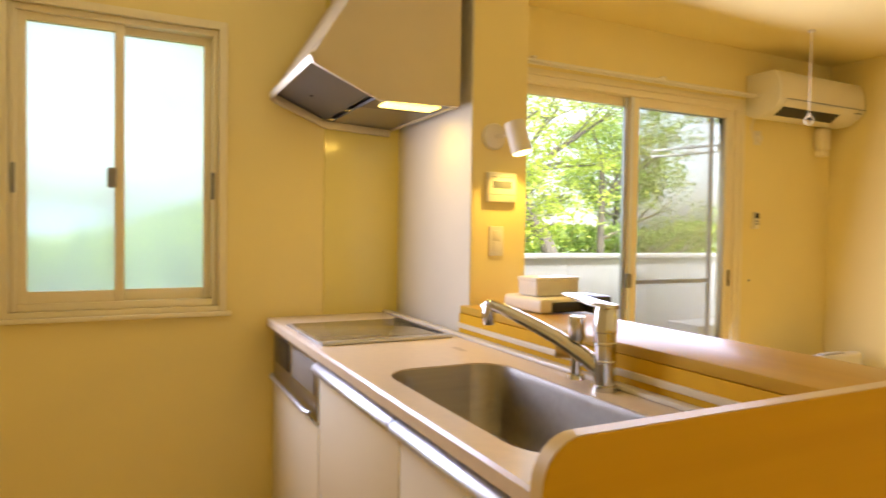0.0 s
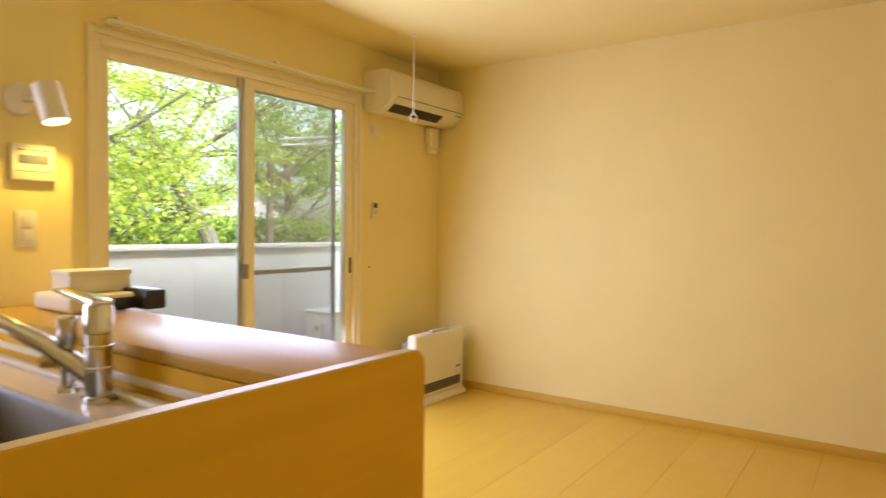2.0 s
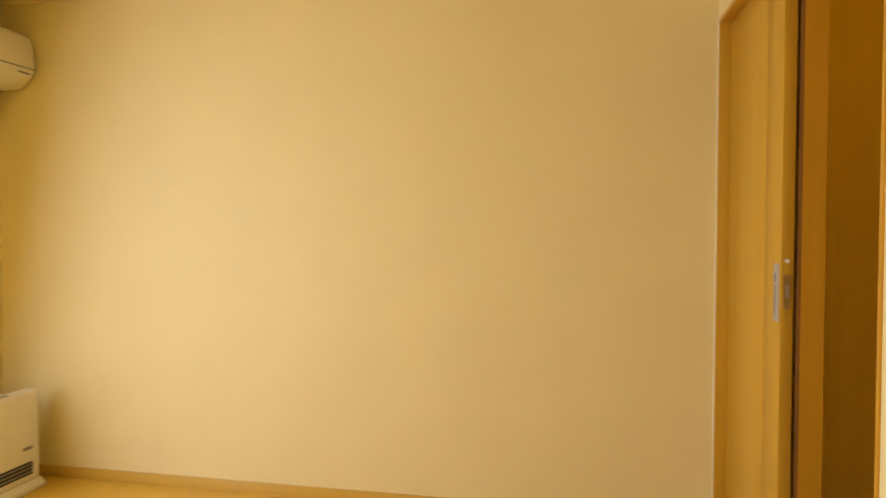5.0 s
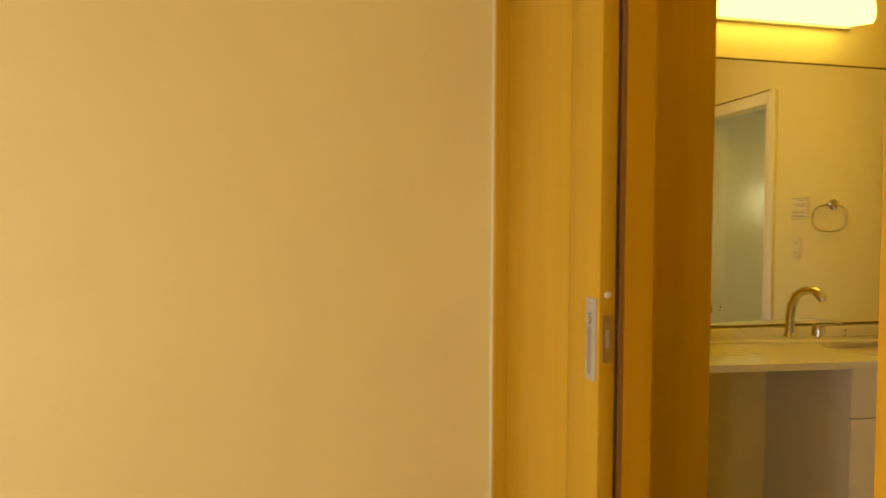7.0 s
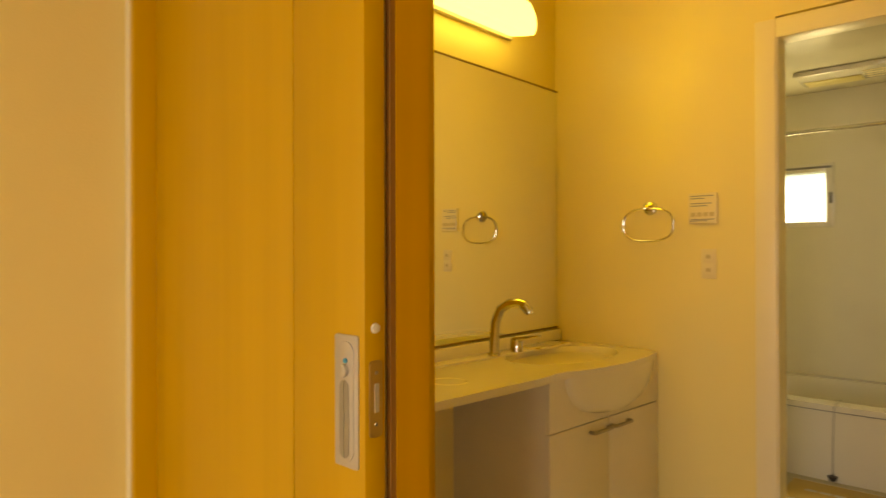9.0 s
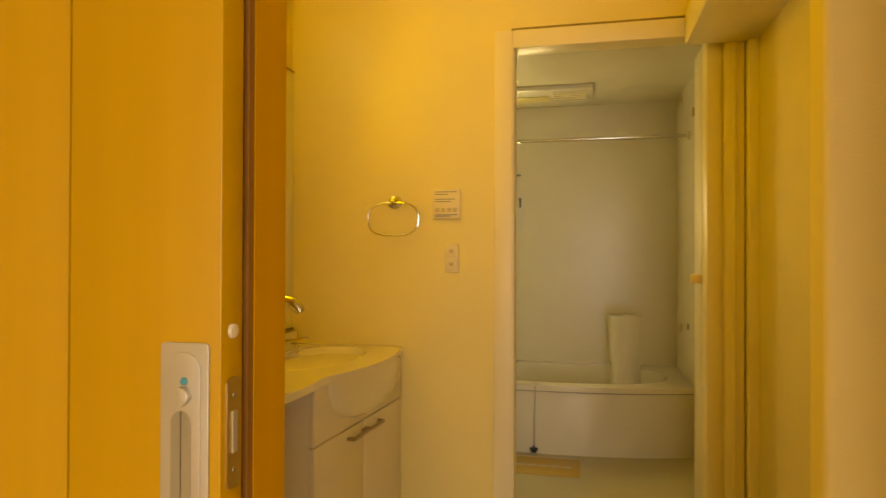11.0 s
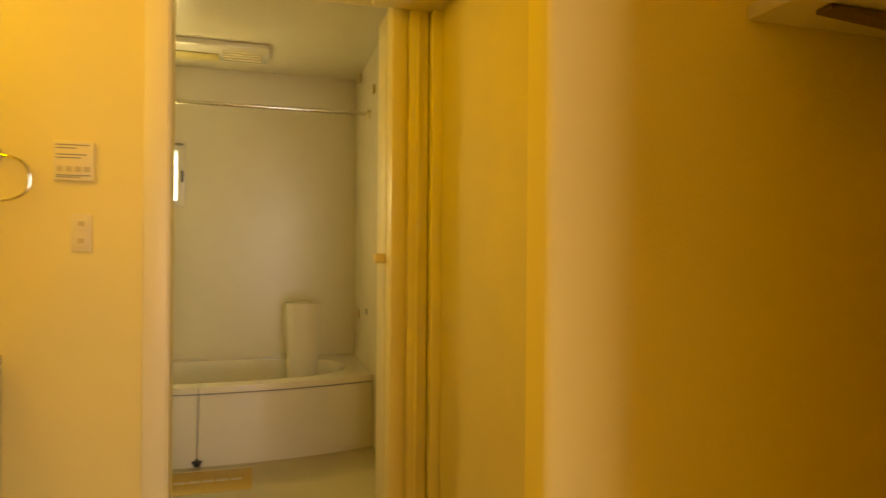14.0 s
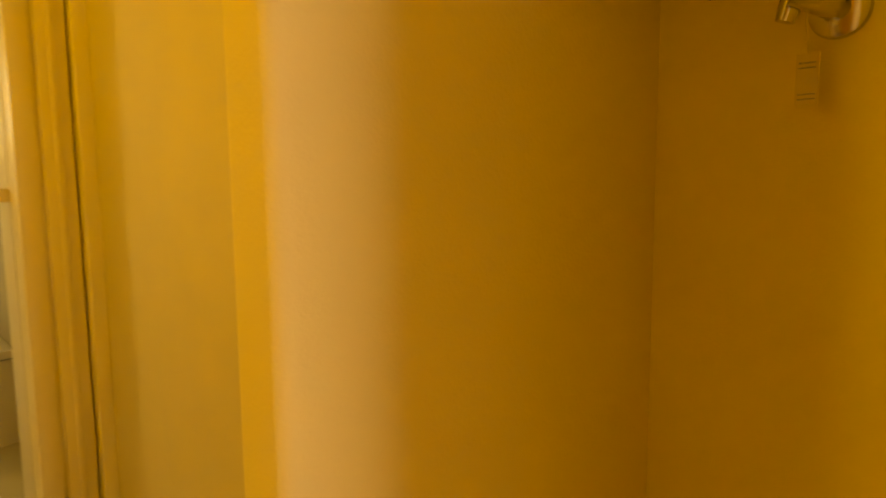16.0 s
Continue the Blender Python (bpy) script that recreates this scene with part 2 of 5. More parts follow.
def finish(name, bm, material, parent=None, label="", smooth=True, at=None):
    bmesh.ops.recalc_face_normals(bm, faces=bm.faces)
    me = bpy.data.meshes.new(name)
    bm.to_mesh(me)
    bm.free()
    if parent is None or parent.matrix_world == Matrix():
        me.transform(PLACE)
    me.materials.append(material)
    if smooth:
        me.shade_smooth()
        me.set_sharp_from_angle(angle=radians(35))
    ob = new(name, me)
    if at is not None:
        ob.matrix_world = at
    if parent:
        ob.parent = parent
        ob.matrix_parent_inverse = Matrix()
    if label:
        ob["label"] = label
    return ob


def part(name, bm, material, parent, label=""):
    return finish(name, bm, material, parent, label)


def thing(name, label, category, m=None, group=""):
    ob = tagged(new(name), label, category, group)
    ob.empty_display_size = 0.05
    if m is not None:
        ob.matrix_world = m
    return ob


def cube(x0, x1, y0, y1, z0, z1, bevel=0.0, seg=2, bm=None):
    b = bmesh.new()
    bmesh.ops.create_cube(b, size=1)
    for v in b.verts:
        v.co = (x0 + (v.co.x + 0.5) * (x1 - x0), y0 + (v.co.y + 0.5) * (y1 - y0), z0 + (v.co.z + 0.5) * (z1 - z0))
    if bevel:
        bmesh.ops.bevel(b, geom=b.edges[:], offset=bevel, segments=seg, profile=0.5, affect="EDGES")
    if bm is None:
        return b
    return join(bm, b)


def join(bm, b):
    me = bpy.data.meshes.new("tmp")
    b.to_mesh(me)
    b.free()
    bm.from_mesh(me)
    bpy.data.meshes.remove(me)
    return bm


def tube(path, r, seg=12, caps=True, bm=None):
    """A round tube along points; r: one radius or one for each point."""
    b = bm or bmesh.new()
    pts = [Vector(p) for p in path]
    rr = r if hasattr(r, "__len__") else [r] * len(pts)
    rings, ref = [], None
    for i, p in enumerate(pts):
        d = (pts[min(i + 1, len(pts) - 1)] - pts[max(i - 1, 0)]).normalized()
        if ref is None:
            ref = d.orthogonal().normalized()
        ref = (ref - d * ref.dot(d)).normalized()
        side = d.cross(ref)
        rings.append([b.verts.new(p + rr[i] * (math.cos(a) * ref + math.sin(a) * side)) for a in (2 * math.pi * k / seg for k in range(seg))])
    for u, v in zip(rings, rings[1:]):
        for k in range(seg):
            b.faces.new((u[k], u[(k + 1) % seg], v[(k + 1) % seg], v[k]))
    if caps:
        b.faces.new(rings[0][::-1])
        b.faces.new(rings[-1])
    return b


def lathe(profile, centre, axis="Z", seg=28, bm=None):
    """Turned shape: profile of (radius, height) about an axis through centre."""
    b = bm or bmesh.new()
    rings = []
    for r, h in profile:
        ring = []
        for k in range(seg):
            a = 2 * math.pi * k / seg
            u, v = r * math.cos(a), r * math.sin(a)
            co = {"Z": (u, v, h), "Y": (u, h, v), "X": (h, u, v)}[axis]
            ring.append(b.verts.new(Vector(centre) + Vector(co)))
        rings.append(ring)
    for u, v in zip(rings, rings[1:]):
        for k in range(seg):
            b.faces.new((u[k], u[(k + 1) % seg], v[(k + 1) % seg], v[k]))
    b.faces.new(rings[0][::-1])
    b.faces.new(rings[-1])
    return b


def extrude(points, axis, a, b_, bevel=0.0, seg=2):
    """A flat outline, given in the two other axes, drawn out along an axis from a to b_."""
    def place(p, w):
        return {"x": (w, p[0], p[1]), "y": (p[0], w, p[1]), "z": (p[0], p[1], w)}[axis]
    b = bmesh.new()
    lo = [b.verts.new(place(p, a)) for p in points]
    hi = [b.verts.new(place(p, b_)) for p in points]
    n = len(points)
    b.faces.new(lo[::-1])
    b.faces.new(hi)
    for k in range(n):
        b.faces.new((lo[k], lo[(k + 1) % n], hi[(k + 1) % n], hi[k]))
    if bevel:
        bmesh.ops.recalc_face_normals(b, faces=b.faces)
        sharp = [e for e in b.edges if len(e.link_faces) == 2 and e.calc_face_angle() > radians(40)]
        bmesh.ops.bevel(b, geom=sharp, offset=bevel, segments=seg, profile=0.5, affect="EDGES")
    return b


def rounded(x0, x1, y0, y1, r, n=6):
    out = []
    for cx, cy, a0 in ((x1 - r, y1 - r, 0), (x0 + r, y1 - r, 90), (x0 + r, y0 + r, 180), (x1 - r, y0 + r, 270)):
        for k in range(n + 1):
            a = radians(a0 + 90 * k / n)
            out.append((cx + r * math.cos(a), cy + r * math.sin(a)))
    return out


def slab_with_hole(outer, hole, z0, z1):
    """A horizontal slab with one hole through it."""
    b = bmesh.new()
    loops = []
    for pts in (outer, hole):
        vs = [b.verts.new((*p, z1)) for p in pts]
        loops.append([b.edges.new((vs[k], vs[(k + 1) % len(vs)])) for k in range(len(vs))])
    bmesh.ops.triangle_fill(b, use_beauty=True, edges=loops[0] + loops[1])
    ext = bmesh.ops.extrude_face_region(b, geom=b.faces[:])
    for v in ext["geom"]:
        if isinstance(v, bmesh.types.BMVert):
            v.co.z = z0
    return b


def wall(name, x0, x1, y0, y1, z0, z1, m=WALL):
    return tagged(finish(name, cube(x0, x1, y0, y1, z0, z1), m, smooth=False), kind="structure")


# ---- structure ----
FL, CE = 0.005, 2.345
EX, NY, SY = 4.437, 3.10, -0.283
KY = 2.88
WF = 0.13
wall("wall_east", EX, EX + 0.13, SY - 0.2, NY + 0.14, 0, CE)
# north wall of the living room, round the wide window
WX0, WX1, WZ0, WZ1 = 1.90, 3.556, 0.06, 2.0
wall("wall_north_west", 1.42, WX0, NY, NY + 0.14, 0, CE)
wall("wall_north_east", WX1, EX, NY, NY + 0.14, 0, CE)
wall("wall_north_head", WX0, WX1, NY, NY + 0.14, WZ1, CE)
wall("wall_north_sill", WX0, WX1, NY, NY + 0.14, -0.1, WZ0)
# kitchen wall round the frosted window
FX0, FX1, FZ0, FZ1 = -0.168, 0.484, 0.905, 1.925
wall("wall_kitchen_west", -1.6, FX0, KY, KY + 0.13, 0, CE)
wall("wall_kitchen_east", FX1, 1.208, KY, KY + 0.13, 0, CE)
wall("wall_kitchen_sill", FX0, FX1, KY, KY + 0.13, 0, FZ0)
wall("wall_kitchen_head", FX0, FX1, KY, KY + 0.13, FZ1, CE)
wall("wall_wing", 1.208, 1.42, 2.238, NY + 0.14, 0, CE)
wall("wall_west", -1.73, -1.6, SY - 0.2, KY + 0.13, 0, CE)
# wall between living room and washroom, with its doorway
DX0, DX1 = 3.068, 3.775
wall("wall_south_west", -1.6, DX0, -0.385, SY, 0, CE)
wall("wall_south_east", DX1 + 0.006, EX + 0.2, -0.438, -0.372, 0, CE)
wall("wall_south_corner", 4.413, EX, -0.372, SY, 0, CE)
wall("wall_south_plinth", DX0, 4.413, -0.372, SY, 0, WF)
wall("wall_south_head", DX0, 4.413, -0.44, SY, 2.065, CE)
# washroom and laundry niche
SYW, EXW, AY, AX, LX = -1.885, 4.477, -0.74, 2.65, 3.155
wall("wall_washroom_east", EXW, EXW + 0.1, SYW - 0.08, -0.438, 0, CE, WALLG)
# papered return: door wood colour stands in for the lamp's yellow light on it
wall("wall_washroom_return", 4.115, EXW, -0.815, -0.438, 0, CE, DOORW)
wall("wall_washroom_south_east", 3.70, EXW, SYW - 0.075, SYW, 0, CE, WALLG)
wall("wall_washroom_south_west", 2.5, 3.05, SYW - 0.075, SYW, 0, CE)
wall("wall_washroom_south_head", 3.02, 3.70, SYW - 0.075, SYW, 1.95, CE)
wall("wall_niche_west", AX - 0.1, AX, SYW, -0.385, 0, CE)
tagged(finish("wall_niche_south", cube(AX - 0.03, LX, AY - 0.07, AY, -0.03, CE + 0.03, 0.012, 3), WALL), kind="structure")
wall("wall_side_door_head", 2.97, LX, SYW, AY - 0.07, 1.95, CE)
wall("wall_side_room", AX, 2.9, SYW, AY - 0.07, 0, CE)
tagged(finish("ceiling", cube(-1.73, 4.65, SYW - 0.075, NY + 0.14, CE, CE + 0.1), CEIL, smooth=False), kind="structure")
wall("floor_base", -1.73, EX + 0.13, SY - 0.1, NY + 0.14, -0.1, FL - 0.012, JOINT)
wall("floor_washroom", AX - 0.1, EXW + 0.1, SYW - 0.075, SY - 0.002, -0.1, WF, mat("washroom_vinyl", (0.6, 0.52, 0.36), 0.35))
# bathroom shell
IN_BATH = placing((3.335, 3.02, 0.82), (-2.133, -1.962, 0.80), (1.15, 1.15, 0.87))
PLACE = IN_BATH
BX0, BX1, BY0, BY1, BZ0, BZ1 = 3.335, 4.9, -3.62, -2.133, 0.25, 2.10
wall("wall_bath_west", BX0 - 0.06, BX0, BY0, BY1, 0, 2.3, BATHW)
wall("wall_bath_east", BX1, BX1 + 0.06, BY0, BY1, 0, 2.3, BATHW)
QX0, QX1, QZ0, QZ1 = 4.27, 4.60, 1.375, 1.715
wall("wall_bath_back_west", BX0, QX0, BY0 - 0.1, BY0, 0, 2.3, BATHW)
wall("wall_bath_back_east", QX1, BX1, BY0 - 0.1, BY0, 0, 2.3, BATHW)
wall("wall_bath_back_sill", QX0, QX1, BY0 - 0.1, BY0, 0, QZ0, BATHW)
wall("wall_bath_back_head", QX0, QX1, BY0 - 0.1, BY0, QZ1, 2.3, BATHW)
wall("ceiling_bath", BX0, BX1, BY0, BY1, BZ1, BZ1 + 0.08, BATHW)
wall("floor_bath", BX0, BX1, BY0, BY1, 0.1, BZ0, BATHF)
wall("wall_bath_front", 4.166, BX1, BY1 - 0.02, BY1, 0.1, BZ1, BATHW)
PLACE = Matrix()
# baseboards
for nm, c in (("baseboard_east", (EX - 0.009, EX, SY + 0.001, NY, FL, FL + 0.055)), ("baseboard_north", (WX1 + 0.05, EX - 0.009, NY - 0.009, NY, FL, FL + 0.055)),
              ("baseboard_kitchen", (-1.6, 0.66, KY - 0.009, KY, FL, FL + 0.055))):
    tagged(finish(nm, cube(*c, bevel=0.0015), BASEW), kind="structure")
# gloss kitchen panels
tagged(finish("kitchen_wall_panel_back", cube(0.885, 1.204, KY - 0.004, KY, 0.85, CE - 0.002), PANEL), kind="structure")
tagged(finish("kitchen_wall_panel_side", cube(1.204, 1.208, 2.24, KY - 0.004, 0.85, CE - 0.002), mat("white_gloss_panel", (0.78, 0.74, 0.62), 0.2, var=0.015, bump=0.0)), kind="structure")

# ---- wide sliding window ----


def frame_boxes(x0, x1, z0, z1, y0, y1, w, wt=None, wb=None, bevel=0.003):
    wt, wb = wt or w, wb or w
    return {"left_stile": cube(x0, x0 + w, y0, y1, z0, z1, bevel), "right_stile": cube(x1 - w, x1, y0, y1, z0, z1, bevel),
            "top_rail": cube(x0 + w, x1 - w, y0, y1, z1 - wt, z1, bevel), "bottom_rail": cube(x0 + w, x1 - w, y0, y1, z0, z0 + wb, bevel)}


win = tagged(thing("window_wide", "wide cream-framed sliding glass window to the balcony", "window"), kind="structure")
for nm, b in frame_boxes(WX0, WX1, WZ0, WZ1, NY - 0.006, NY + 0.12, 0.035, 0.035, 0.045).items():
    part("frame_" + nm, b, SASH, win)
for nm, x0, x1, y0 in (("left_sash", WX0 + 0.03, 2.765, NY + 0.05), ("right_sash", 2.695, WX1 - 0.03, NY + 0.015)):
    for n2, b in frame_boxes(x0, x1, WZ0 + 0.035, WZ1 - 0.03, y0, y0 + 0.03, 0.062, 0.055, 0.075).items():
        part(nm + "_" + n2, b, SASH, win)
    pane = part(nm + "_pane", cube(x0 + 0.055, x1 - 0.055, y0 + 0.012, y0 + 0.018, WZ0 + 0.1, WZ1 - 0.08), GLASS, win)
    pane.visible_shadow = False
part("meeting_strip", cube(2.668, 2.690, NY + 0.03, NY + 0.049, WZ0 + 0.05, WZ1 - 0.04, 0.003), ALU, win, "grey aluminium meeting strip")
part("white_meeting_cover", cube(2.690, 2.712, NY + 0.008, NY + 0.0145, WZ0 + 0.05, WZ1 - 0.04, 0.002), OUTW, win, "white meeting stile cover")
part("crescent_latch", cube(2.668, 2.703, NY - 0.012, NY + 0.012, 0.895, 0.975, 0.006), GREYP, win, "dark grey crescent latch")
part("finger_pull", cube(WX1 - 0.063, WX1 - 0.048, NY + 0.008, NY + 0.016, 0.885, 0.985, 0.003), DARK, win, "dark recessed finger pull")
screen = thing("insect_screen", "grey sliding insect screen behind the window pane", "insect screen")
for nm, b in frame_boxes(2.75, WX1 - 0.07, WZ0 + 0.05, WZ1 - 0.04, NY + 0.128, NY + 0.145, 0.028).items():
    part(nm, b, GREYBAR, screen)
part("mid_rail", cube(2.778, WX1 - 0.098, NY + 0.13, NY + 0.144, 0.90, 0.925, 0.002), GREYBAR, screen)
net = part("net", cube(2.77, WX1 - 0.09, NY + 0.1365, NY + 0.1375, WZ0 + 0.06, WZ1 - 0.05), mesh_net, screen, "fine grey mesh")
net.visible_shadow = False
case = tagged(thing("window_casing", "cream wooden casing round the wide window", "window trim"), kind="structure")
part("right_board", cube(WX1, WX1 + 0.03, NY - 0.014, NY + 0.002, FL, WZ1 + 0.03, 0.002), TRIM, case)
part("left_board", cube(WX0 - 0.03, WX0, NY - 0.014, NY + 0.002, FL, WZ1 + 0.03, 0.002), TRIM, case)
part("head_board", cube(WX0, WX1, NY - 0.014, NY + 0.002, WZ1, WZ1 + 0.03, 0.002), TRIM, case)
part("sill_board", cube(WX0, WX1, NY - 0.02, NY - 0.001, FL, WZ0 + 0.002, 0.003), SASH, case)
rail = thing("curtain_rail", "white double curtain rail fixed above the window", "curtain rail")
for k, y in enumerate((NY - 0.055, NY - 0.095)):
    part("track", cube(WX0 + 0.02, 3.63, y - 0.006, y + 0.006, 2.036, 2.05, 0.003), PLASTIC, rail)
    part("end_cap", cube(3.63, 3.646, y - 0.012, y + 0.012, 2.026, 2.054, 0.004), PLASTIC, rail)
for x in (1.95, 2.8, 3.6):
    part("bracket", cube(x, x + 0.025, NY - 0.11, NY, 2.05, 2.062, 0.002), PLASTIC, rail)

# ---- frosted kitchen window ----
fw = tagged(thing("window_kitchen", "two-pane frosted sliding window in a cream frame", "window"), kind="structure")
for nm, b in frame_boxes(FX0, FX1, FZ0, FZ1, KY + 0.004, KY + 0.1, 0.02, 0.022, 0.026).items():
    part("frame_" + nm, b, SASH, fw)
for nm, x0, x1, y0 in (("left_sash", FX0 + 0.018, 0.172, KY + 0.02), ("right_sash", 0.138, FX1 - 0.018, KY + 0.046)):
    for n2, b in frame_boxes(x0, x1, FZ0 + 0.024, FZ1 - 0.02, y0, y0 + 0.024, 0.03, 0.03, 0.042, 0.002).items():
        part(nm + "_" + n2, b, SASH, fw)
    pane = part(nm + "_pane", cube(x0 + 0.026, x1 - 0.026, y0 + 0.009, y0 + 0.014, FZ0 + 0.06, FZ1 - 0.045), FROST, fw, "frosted glass pane")
    pane.visible_shadow = False
part("crescent_latch", cube(0.118, 0.146, KY + 0.004, KY + 0.02, 1.33, 1.40, 0.005), GREYP, fw, "dark grey crescent latch")
for x in (FX0 + 0.006, FX1 - 0.026):
    part("side_pull", cube(x, x + 0.012, KY - 0.002, KY + 0.006, 1.30, 1.40, 0.003), GREYP, fw, "dark grey side pull")
kc = tagged(thing("window_casing_kitchen", "cream wooden casing and sill round the kitchen window", "window trim"), kind="structure")
for nm, b in frame_boxes(FX0 - 0.028, FX1 + 0.028, FZ0 - 0.02, FZ1 + 0.028, KY - 0.016, KY + 0.004, 0.028, 0.028, 0.02, 0.002).items():
    part(nm, b, TRIM, kc)
part("sill_lip", cube(FX0 - 0.045, FX1 + 0.045, KY - 0.03, KY - 0.002, FZ0 - 0.036, FZ0 - 0.02, 0.003), TRIM, kc)

# ---- kitchen ----
PLACE = placing((1.108, 1.108, 0.98), (0.846, 0.934, 1.082), (0.862, 0.853, 0.978))
KY = 2.643
KF, KB, KE = 0.665, 1.15, 0.872
worktop = thing("kitchen_worktop", "beige stone-look kitchen worktop with an inset steel sink", "worktop")
hole = rounded(0.722, 1.052, 1.05, 1.66, 0.085, 7)
part("slab", slab_with_hole([(KF, KE), (1.163, KE), (1.163, KY - 0.006), (KF, KY - 0.006)], hole, 0.832, 0.862), COUNTER, worktop)
part("front_edge", extrude([(KF - 0.012, 0.832), (KF, 0.832), (KF, 0.862), (KF - 0.006, 0.862), (KF - 0.012, 0.856)], "y", KE, KY - 0.006), COUNTER, worktop)
part("back_lip", cube(1.135, 1.163, KE, KY - 0.01, 0.862, 0.874, 0.004), mat("pale_worktop_lip", (0.72, 0.67, 0.58), 0.25), worktop, "pale upstand lip")
sink = bmesh.new()
rings = []
for inset, z, r in ((0.0, 0.858, 0.085), (0.004, 0.84, 0.083), (0.012, 0.72, 0.08), (0.03, 0.685, 0.07), (0.07, 0.678, 0.05)):
    rings.append([sink.verts.new((*p, z)) for p in rounded(0.722 + inset, 1.052 - inset, 1.05 + inset, 1.66 - inset, r, 7)])
for u, v in zip(rings, rings[1:]):
    for k in range(len(u)):
        sink.faces.new((u[k], u[(k + 1) % len(u)], v[(k + 1) % len(u)], v[k]))
sink.faces.new(rings[-1])
sb = part("sink_bowl", sink, STEEL, worktop, "brushed stainless steel sink bowl")
part("drain", lathe([(0.0, 0.0), (0.05, 0.0), (0.052, 0.003), (0.03, 0.005), (0.0, 0.004)], (0.95, 1.5, 0.679)), CHROME, worktop, "round steel drain")
part("printed_mark", cube(1.03, 1.05, 1.80, 1.86, 0.8622, 0.8628), mat("grey_print", (0.5, 0.42, 0.33), 0.5), worktop, "faint grey printed mark")

tap = thing("kitchen_tap", "chrome single-lever mixer tap with a swivel spout", "tap")
tx, ty = 1.108, 1.325
part("column", lathe([(0.0, 0), (0.027, 0), (0.027, 0.012), (0.0225, 0.014), (0.0225, 0.06), (0.0243, 0.062), (0.0243, 0.066), (0.0225, 0.068), (0.0225, 0.1), (0.0243, 0.102), (0.0243, 0.106), (0.0225, 0.108),
     (0.0225, 0.128), (0.0252, 0.13), (0.0243, 0.178), (0.0182, 0.188), (0.0, 0.19)], (tx, ty, 0.862)), CHROME, tap)
part("spout", tube([(tx, ty + 0.015, 0.905), (1.09, 1.37, 0.93), (1.065, 1.43, 0.963), (1.035, 1.5, 0.992), (1.005, 1.565, 1.016), (0.99, 1.6, 1.024), (0.985, 1.615, 1.015)], [0.0215, 0.0195, 0.0175, 0.016, 0.0148, 0.014, 0.011], 14), CHROME, tap)
part("nozzle", lathe([(0.0, 0.0), (0.013, 0.0), (0.0155, 0.006), (0.0155, 0.045), (0.012, 0.05), (0.0, 0.05)], (0.99, 1.6, 0.972)), CHROME, tap)
part("lever", extrude([(ty - 0.02, 1.052), (ty + 0.02, 1.056), (ty + 0.1, 1.064), (ty + 0.125, 1.066), (ty + 0.125, 1.061), (ty + 0.1, 1.056), (ty + 0.02, 1.044), (ty - 0.02, 1.042)], "x", tx - 0.019, tx + 0.019, 0.003), CHROME, tap, "flat chrome lever")
valve = thing("tap_valve", "small chrome valve knob on the worktop", "valve")
part("stem", lathe([(0.0, 0), (0.02, 0), (0.018, 0.01), (0.012, 0.012), (0.012, 0.09), (0.0, 0.09)], (1.088, 1.392, 0.874)), CHROME, valve)
part("knob", lathe([(0.0, 0.09), (0.018, 0.09), (0.019, 0.094), (0.019, 0.14), (0.016, 0.144), (0.0, 0.144)], (1.088, 1.392, 0.874)), CHROME, valve)
part("side_outlet", tube([(1.088, 1.392, 0.93), (1.06, 1.427, 0.93)], [0.011, 0.013], 12), BRASS, valve, "brass side outlet")

bar = thing("breakfast_bar", "honey-coloured wooden bar counter behind the worktop", "bar counter")
part("bar_top", cube(1.168, 1.44, KE + 0.002, 2.048, 0.936, 0.961, 0.004), BARTOP, bar, "satin wooden bar top")
part("bar_upstand", cube(1.165, 1.185, KE, 2.048, 0.862, 0.935), BARW, bar)
part("pale_strip", cube(1.158, 1.1655, KE, 2.048, 0.888, 0.904, 0.002), mat("pale_strip", (0.7, 0.62, 0.46), 0.35), bar, "pale horizontal strip")
part("bar_back", cube(1.40, 1.42, KE + 0.002, 2.048, FL, 0.935), BARW, bar)
endp = thing("bar_end_panel", "tall honey-coloured wooden end panel with rounded top corners", "end panel")
ep = [(0.572, FL), (1.41, FL)]
for cx, r, a0 in ((1.41 - 0.03, 0.03, 0), (0.572 + 0.055, 0.055, 90)):
    for k in range(9):
        a = radians(a0 + 90 * k / 8)
        ep.append((cx + r * math.cos(a), 0.979 - r + r * math.sin(a)))
part("board", extrude(ep, "y", 0.846, KE, 0.002), BARW, endp)

band = [(0.991 + (x - 0.991) * 1.003, z + 0.001 if z > 0.5 else z) for x, z in ep]
part("edge_band", extrude(band, "y", 0.849, KE - 0.003), mat("pale_edge_band", (0.72, 0.55, 0.26), 0.4), endp, "pale edge banding")

